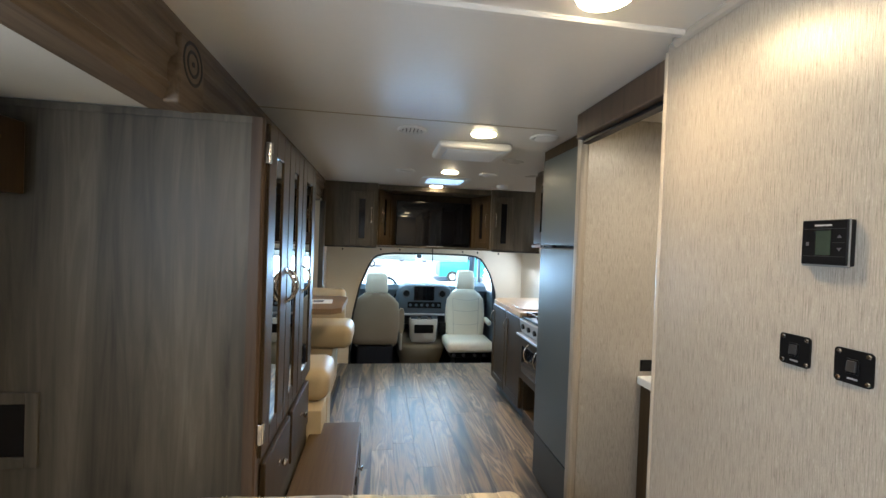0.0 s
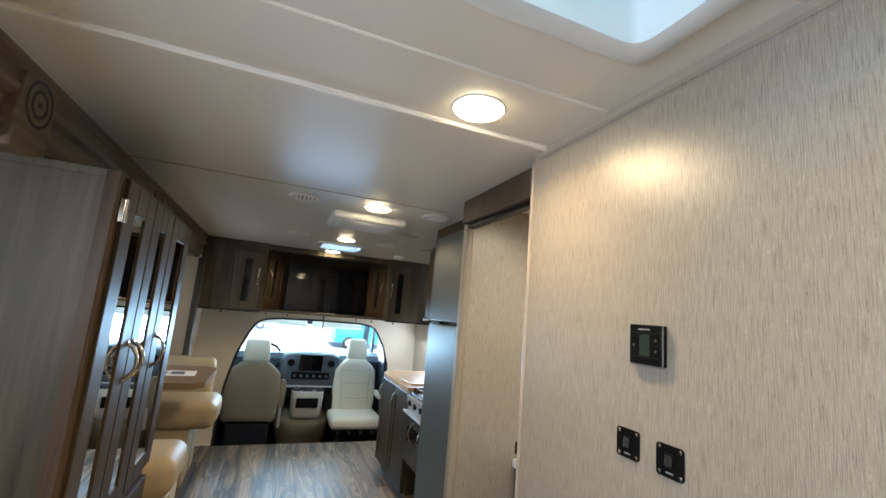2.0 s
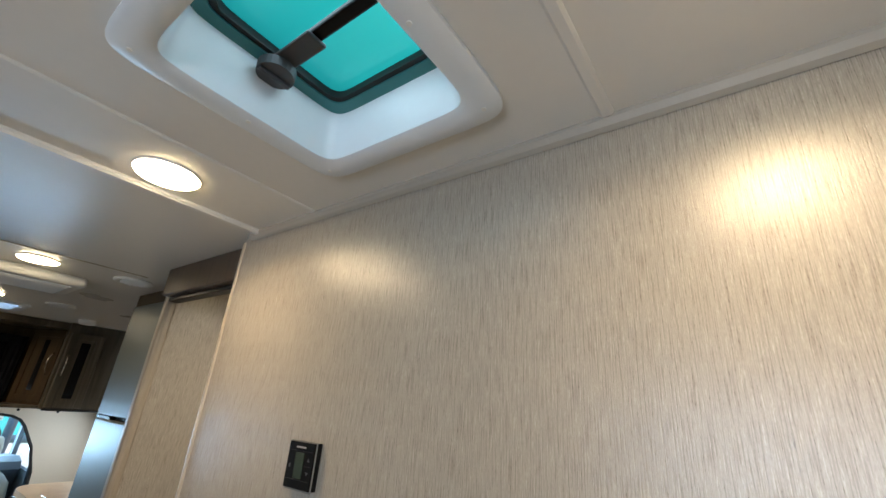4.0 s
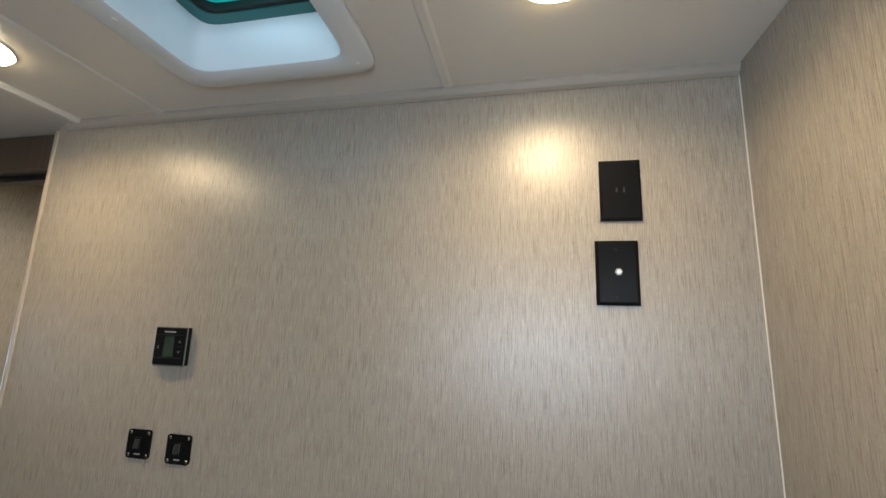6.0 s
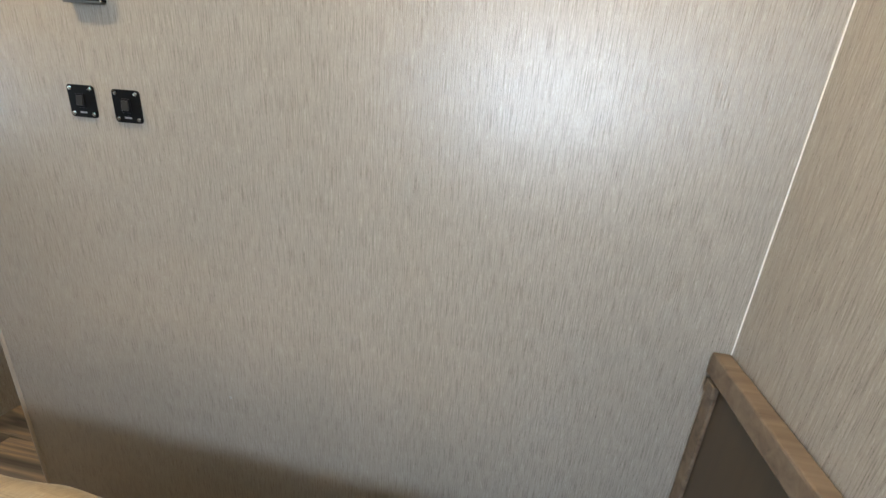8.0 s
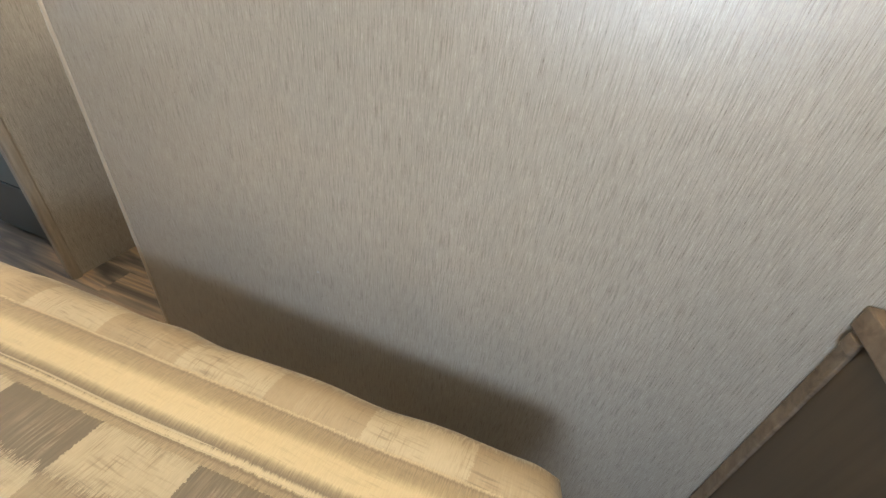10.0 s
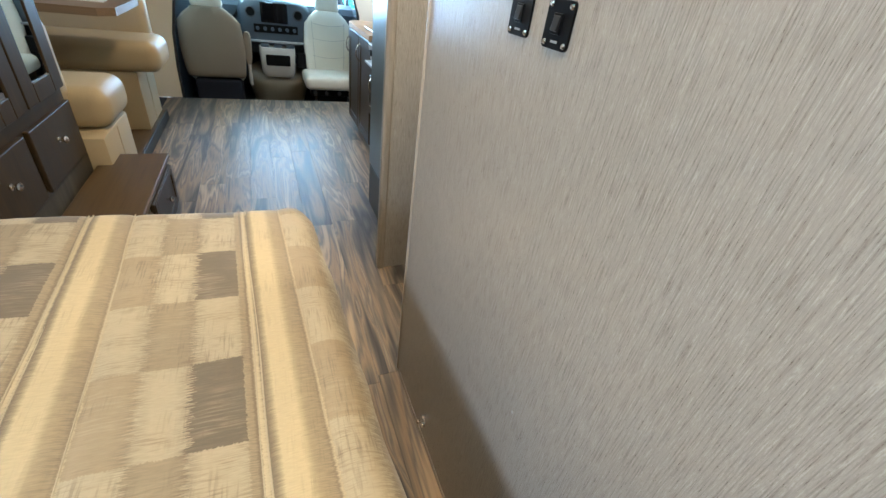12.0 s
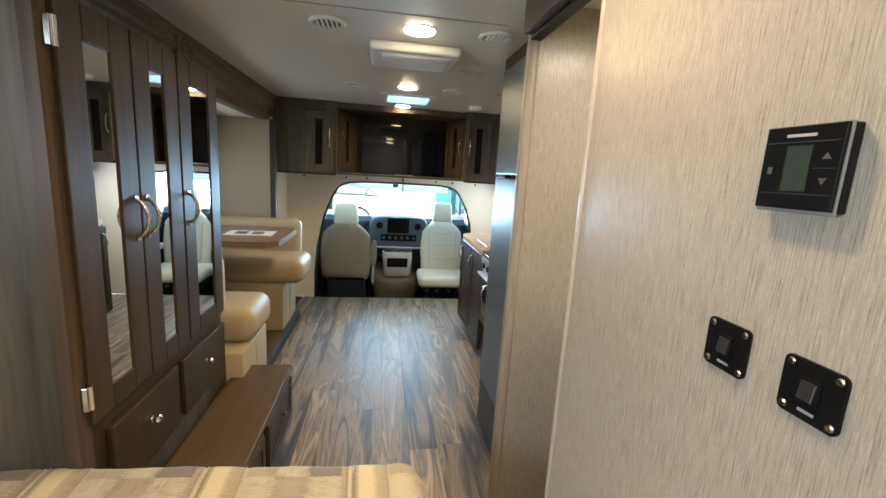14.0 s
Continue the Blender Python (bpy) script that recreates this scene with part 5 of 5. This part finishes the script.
for k in range(25):
    a = k / 24
    off = 0.016 * math.sin(a * math.pi * 8)
    tops.append(cbm.verts.new((0.60 + 0.10 * a, 4.22 + off, 1.30 - 0.1 * a)))
    bots.append(cbm.verts.new((0.66 + 0.07 * a, 4.24 + off * 1.3, 0.55)))
for k in range(24):
    cbm.faces.new((tops[k], tops[k + 1], bots[k + 1], bots[k]))
bmesh.ops.solidify(cbm, geom=cbm.faces[:], thickness=0.004)
part("cloth", cbm, CURTAIN, cu, "", 60)
# windshield, leaning back
ws = structure("window_windshield", prism([(5.95, 0.80), (5.956, 0.80), (5.606, 1.42), (5.60, 1.42)], "x", -1.20, 0.70), CLEAR, "clear windshield", "window")
ws.visible_shadow = False
for x in (-1.24, 0.73):
    structure("trim_windshield_post_" + ("left" if x < 0 else "right"), tube([(x, 5.98, 0.76), (x + (0.06 if x < 0 else -0.06), 5.60, 1.43)], 0.045, 10), DASH, "grey windshield pillar", "trim")
for x0, x1 in ((-1.02, -0.28), (-0.20, 0.52)):
    vz = thing("sun_visor", ((x0 + x1) / 2, 5.4, 1.40), "pale folded sun visor above the windshield", "sun visor", "sun visors")
    part("panel", turned(box(x0, x1, 5.30, 5.33, 1.205, 1.345, 0.012, 3), (0, 5.31, 1.34), -14, "X"), DASHLIGHT, vz)
    for x in (x0 + 0.08, x1 - 0.08):
        part("hinge_stem", tube([(x, 5.312, 1.335), (x, 5.33, 1.442)], 0.008, 8), DASHLIGHT, vz)
mi = thing("rear_view_mirror", (-0.22, 5.5, 1.27), "dark interior rear-view mirror on its stem", "mirror")
part("housing", box(-0.34, -0.10, 5.47, 5.51, 1.235, 1.295, 0.016, 3), BLACK, mi)
part("stem", tube([(-0.22, 5.51, 1.28), (-0.22, 5.58, 1.36)], 0.008, 8), BLACK, mi)
cd = thing("hanging_cord", (-0.20, 4.05, 1.35), "short black cord below the television cabinet", "cord")
part("cord", tube([(-0.20, 3.99, 1.425), (-0.20, 3.985, 1.36), (-0.197, 3.985, 1.30), (-0.199, 3.985, 1.25)], 0.006, 8), BLACK, cd)

dash = thing("dashboard", (-0.25, 5.2, -0.30), "blue-grey dashboard with centre screen, vents and knobs", "dashboard")
part("top_pad", prism([(4.90, 0.74), (4.86, 0.80), (4.90, 0.865), (5.05, 0.90), (5.60, 0.86), (5.98, 0.78), (5.98, 0.60), (4.95, 0.60)], "x", -1.22, 0.72), DASH, dash, "blue-grey padded top")
part("lower", prism([(4.90, 0.60), (4.92, 0.44), (4.98, 0.30), (5.4, 0.20), (5.4, 0.60)], "x", -1.22, 0.72), DASH, dash)
part("centre_console", loft([(4.78, -0.19, 0.66, 0.36, 0.21), (4.80, -0.19, 0.66, 0.38, 0.225), (4.95, -0.19, 0.66, 0.42, 0.25)], 32, 4.5, "y"), DASH, dash, "rounded blue-grey centre console", 50)
scr = part("screen", box(-0.345, -0.055, 4.755, 4.778, 0.665, 0.868, 0.008, 3), SCREEN, dash, "black centre screen")
for x in (-0.45, 0.06):
    part("air_vent", disc((x, 4.785, 0.76), 0.05, -0.014, "y", 24), BLACK, dash, "round black air vent")
    part("vent_ring", ring((x, 4.77, 0.76), 0.05, 0.007, "y", 28), GRIP, dash)
part("switch_panel", box(-0.43, 0.05, 4.762, 4.779, 0.555, 0.645, 0.008), BLACK, dash)
for k in range(6):
    part("knob", disc((-0.39 + 0.08 * k, 4.762, 0.60), 0.020, -0.016, "y", 16), DASH, dash)
part("trim_bar", box(-0.56, 0.18, 4.745, 4.79, 0.455, 0.478, 0.008), STEEL, dash, "silver trim bar")
for x in (-0.33, -0.19, -0.05):
    part("cup_clip", box(x - 0.045, x + 0.045, 4.735, 4.76, 0.405, 0.448, 0.008), DASH, dash)
con = thing("console_box", (-0.2, 4.75, -0.1), "pale console box with black block for the tray opening's shade", "console")
part("body", loft([(0.09, -0.2, 4.78, 0.16, 0.10), (0.14, -0.2, 4.77, 0.185, 0.12), (0.36, -0.2, 4.77, 0.20, 0.12), (0.41, -0.2, 4.78, 0.20, 0.11)], 32, 5), DASHLIGHT, con, "", 50)
# Solid black block on the box face, drawn for the opening's shade.
part("tray_shade_block", box(-0.335, -0.065, 4.640, 4.655, 0.225, 0.345, 0.012, 3), BLACK, con, "black block for the tray opening's shade")
part("side_tray", box(0.02, 0.12, 4.72, 4.80, 0.20, 0.36, 0.01), BLACK, con)
eng = thing("engine_cover", (-0.2, 4.9, -0.30), "bulging beige-grey engine cover between the seats", "engine cover")
part("cover", loft([(-0.299, -0.2, 5.20, 0.30, 0.32), (-0.16, -0.2, 5.18, 0.34, 0.36), (-0.02, -0.2, 5.14, 0.37, 0.42), (0.06, -0.2, 5.14, 0.36, 0.40), (0.12, -0.2, 5.18, 0.28, 0.36)], 36, 2.8), plain("engine_cover_plastic", (0.33, 0.30, 0.225), 0.6, 0, 0.1, 50, 0.2), eng, "", 60)
sw = thing("steering_wheel", (-0.80, 4.95, 0.75), "dark steering wheel with three spokes", "steering wheel")
wb = ring((0, 0, 0), 0.185, 0.016, "z", 40, 10)
hub = loft([(-0.01, 0, 0, 0.06, 0.06), (0.03, 0, 0, 0.055, 0.055)], 24, 2.4)
spk = bmesh.new()
for a in (20, 160, 270):
    tube([(0.05 * math.cos(radians(a)), 0.05 * math.sin(radians(a)), 0.01), (0.18 * math.cos(radians(a)), 0.18 * math.sin(radians(a)), 0)], 0.014, 8, spk)
for nm, k, mtl in (("rim", wb, BLACK), ("hub", hub, DASH), ("spokes", spk, DASH)):
    bmesh.ops.rotate(k, verts=k.verts, cent=(0, 0, 0), matrix=Matrix.Rotation(radians(62), 3, "X"))
    bmesh.ops.translate(k, verts=k.verts, vec=(-0.76, 4.92, 0.80))
    part(nm, k, mtl, sw, "", 60)
part("column", tube([(-0.76, 4.93, 0.80), (-0.76, 5.10, 0.70)], 0.035, 10), DASH, sw)


def seat_back(cx, y, z0, hw, top, lean, cover, parent, names):
    """A bucket-seat back with its shoulders drawn in, and the headrest above."""
    sh = top - 0.27
    lv = []
    for k in range(11):
        a = k / 10
        z = z0 + (sh - z0) * a
        w = hw * (0.93 + 0.07 * math.sin(math.pi * min(1, a * 1.2))) if a < 0.72 else hw * (1 - 0.52 * ((a - 0.72) / 0.28) ** 1.7)
        lv.append((z, cx, y + lean * a, w, 0.085 - 0.02 * a))
    lv.insert(0, (z0 - 0.02, cx, y, hw * 0.85, 0.05))
    lv.append((sh + 0.012, cx, y + lean, hw * 0.42, 0.045))
    part(names[0], loft(lv, 36, 3.2), cover, parent, names[1], 60)
    w = hw * 0.46
    hl = [(sh + 0.005, cx, y + lean, w * 0.95, 0.045), (sh + 0.03, cx, y + lean, w * 1.03, 0.062), (top - 0.09, cx, y + lean * 1.25, w * 0.98, 0.062), (top - 0.025, cx, y + lean * 1.3, w * 0.90, 0.055), (top - 0.004, cx, y + lean * 1.3, w * 0.78, 0.042), (top, cx, y + lean * 1.3, w * 0.5, 0.02)]
    part("headrest", loft(hl, 30, 4.0), SEATCREAM, parent, "ivory vinyl headrest", 60)


drv = thing("driver_seat", (-0.86, 4.75, -0.30), "driver seat with taupe fabric back and ivory headrest", "seat")
seat_back(-0.865, 4.62, 0.10, 0.32, 1.055, -0.05, SEATCOVER, drv, ("backrest", "taupe fabric seat cover"))
part("cushion", pillowed(-1.15, -0.58, 4.66, 5.12, 0.02, 0.20, 0.06), SEATCREAM, drv, "", 60)
part("pedestal", box(-1.10, -0.62, 4.56, 5.05, -0.299, 0.06, 0.03, 3), BLACKFABRIC, drv, "black seat skirt")
arm = loft([(4.60, -0.515, 0.40, 0.035, 0.17), (4.66, -0.515, 0.42, 0.042, 0.15), (4.95, -0.515, 0.47, 0.04, 0.06), (5.0, -0.515, 0.47, 0.025, 0.03)], 20, 3, "y")
part("armrest", arm, SEATCOVER, drv, "taupe armrest", 60)
part("lever", box(-0.535, -0.50, 4.60, 4.64, 0.0, 0.25, 0.012), DASHLIGHT, drv, "pale adjuster panel")

pas = thing("passenger_seat", (0.39, 4.6, -0.30), "ivory vinyl passenger seat swivelled to face the living area", "seat")
seat_back(0.395, 4.74, 0.17, 0.285, 1.10, 0.07, SEATCREAM, pas, ("backrest", "ivory ribbed vinyl backrest"))
for z in (0.36, 0.55, 0.71):
    part("seam", tube([(0.395 - 0.19 + 0.38 * k / 8, 4.668 + 0.05 * (z - 0.17) - 0.006 * math.sin(math.pi * k / 8), z - 0.02 * math.sin(math.pi * k / 8)) for k in range(9)], 0.0028, 6), DASHLIGHT, pas)
for s in (-1, 1):
    part("seam", tube([(0.395 + s * (0.17 + 0.02 * k / 6), 4.664 + 0.012 * k, 0.22 + 0.085 * k) for k in range(7)], 0.0028, 6), DASHLIGHT, pas)
part("cushion", pillowed(0.06, 0.70, 4.22, 4.74, 0.055, 0.205, 0.06), SEATCREAM, pas, "thick ivory cushion", 60)
part("slider_frame", box(0.12, 0.64, 4.30, 4.70, -0.02, 0.055, 0.01), BLACK, pas, "black slider frame")
part("pedestal", box(0.20, 0.56, 4.36, 4.72, -0.299, -0.02, 0.02), BLACK, pas)
for x in (0.17, 0.30, 0.45, 0.58):
    part("slider_knob", disc((x, 4.30, 0.015), 0.022, -0.02, "y", 14), GRIP, pas)
part("armrest", loft([(4.48, 0.69, 0.40, 0.022, 0.02), (4.51, 0.69, 0.40, 0.03, 0.032), (4.72, 0.69, 0.41, 0.03, 0.036)], 20, 3, "y"), SEATCREAM, pas, "", 60)

# ---------- outside, through the windshield ----------
structure("ground", box(-200, 200, -200, 200, -0.95, -0.90), ASPHALT, "sunlit pale asphalt yard", "ground")


structure("wall_firewall", box(-1.29, 0.78, 5.98, 6.02, -0.34, 0.80), DASH, "dark blue-grey wall under the windshield", "wall")


def parked_van(x, y, paint, label, s=1.0):
    ob = thing("parked_van", (x, y, -0.90), label, "van", "parked vehicles")
    b = part("body", prism([(x - 2.6 * s, -0.55), (x + 2.7 * s, -0.55), (x + 2.7 * s, 0.25), (x + 2.1 * s, 0.40), (x + 1.4 * s, 1.25), (x - 2.5 * s, 1.35), (x - 2.6 * s, 1.1)], "y", y - 0.95, y + 0.95), paint, ob)
    part("window", prism([(x + 0.2 * s, 0.5), (x + 1.75 * s, 0.5), (x + 1.3 * s, 1.05), (x + 0.2 * s, 1.1)], "y", y - 0.965, y - 0.951), DARKGLASS, b)
    part("window", prism([(x - 2.2 * s, 0.5), (x, 0.5), (x, 1.1), (x - 2.2 * s, 1.1)], "y", y - 0.965, y - 0.951), DARKGLASS, b)
    for k in (-1.6, 1.8):
        w = part("wheel", disc((x + k * s, y - 0.97, -0.56), 0.34, 0.22, "y", 24), GASKET, ob)
        part("rim", disc((x + k * s, y - 0.985, -0.56), 0.2, 0.02, "y", 20), STEEL, w)


parked_van(4.85, 25.0, TEALPAINT, "teal parked van in the yard", 0.8)
parked_van(-3.4, 38.0, VANWHITE, "white parked van in the yard")
parked_van(3.0, 50.0, VANWHITE, "small white parked van in the yard", 0.8)
bld = thing("building", (0, 62, -0.90), "long low white building beyond the yard", "building")
part("wall", box(-30, 30, 60, 66, -0.89, 3.4), VANWHITE, bld)
part("roof", box(-30.4, 30.4, 59.6, 66.4, 3.41, 3.75), DASH, bld)
for k in range(9):
    part("window", box(-26 + 6 * k, -23 + 6 * k, 59.95, 59.999, 0.6, 1.9), DARKGLASS, bld)

# ---------- floor planks ----------
PL_W, PL_L = 0.152, 1.22
plank_meshes = {}
rng = random.Random(4)
x = -1.30
i = 0
while x < RX - 0.01:
    x1 = min(x + PL_W, RX)
    y = -1.62 - rng.uniform(0.0, 1.0)
    while y < 3.98:
        a, b = max(y, -1.618), min(y + PL_L, 3.987)
        y += PL_L
        if b - a < 0.04:
            continue
        key = (round(x1 - x, 3), round(b - a, 3))
        if key not in plank_meshes:
            w2, l2 = (x1 - x) / 2 - 0.0001, (b - a) / 2 - 0.0001
            bm = bmesh.new()
            lo = [bm.verts.new((sx * w2, sy * l2, -0.004)) for sx, sy in ((-1, -1), (1, -1), (1, 1), (-1, 1))]
            hi = [bm.verts.new((sx * (w2 - 0.0005), sy * (l2 - 0.0005), 0.0)) for sx, sy in ((-1, -1), (1, -1), (1, 1), (-1, 1))]
            bm.faces.new(hi)
            for k in range(4):
                bm.faces.new((lo[k], lo[(k + 1) % 4], hi[(k + 1) % 4], hi[k]))
            me = bpy.data.meshes.new("plank")
            bm.to_mesh(me)
            bm.free()
            me.materials.append(PLANK)
            plank_meshes[key] = me
        ob = new("plank", plank_meshes[key])
        ob.location = ((x + x1) / 2, (a + b) / 2, 0.0)
        ob.parent = floor
    x += PL_W
    i += 1
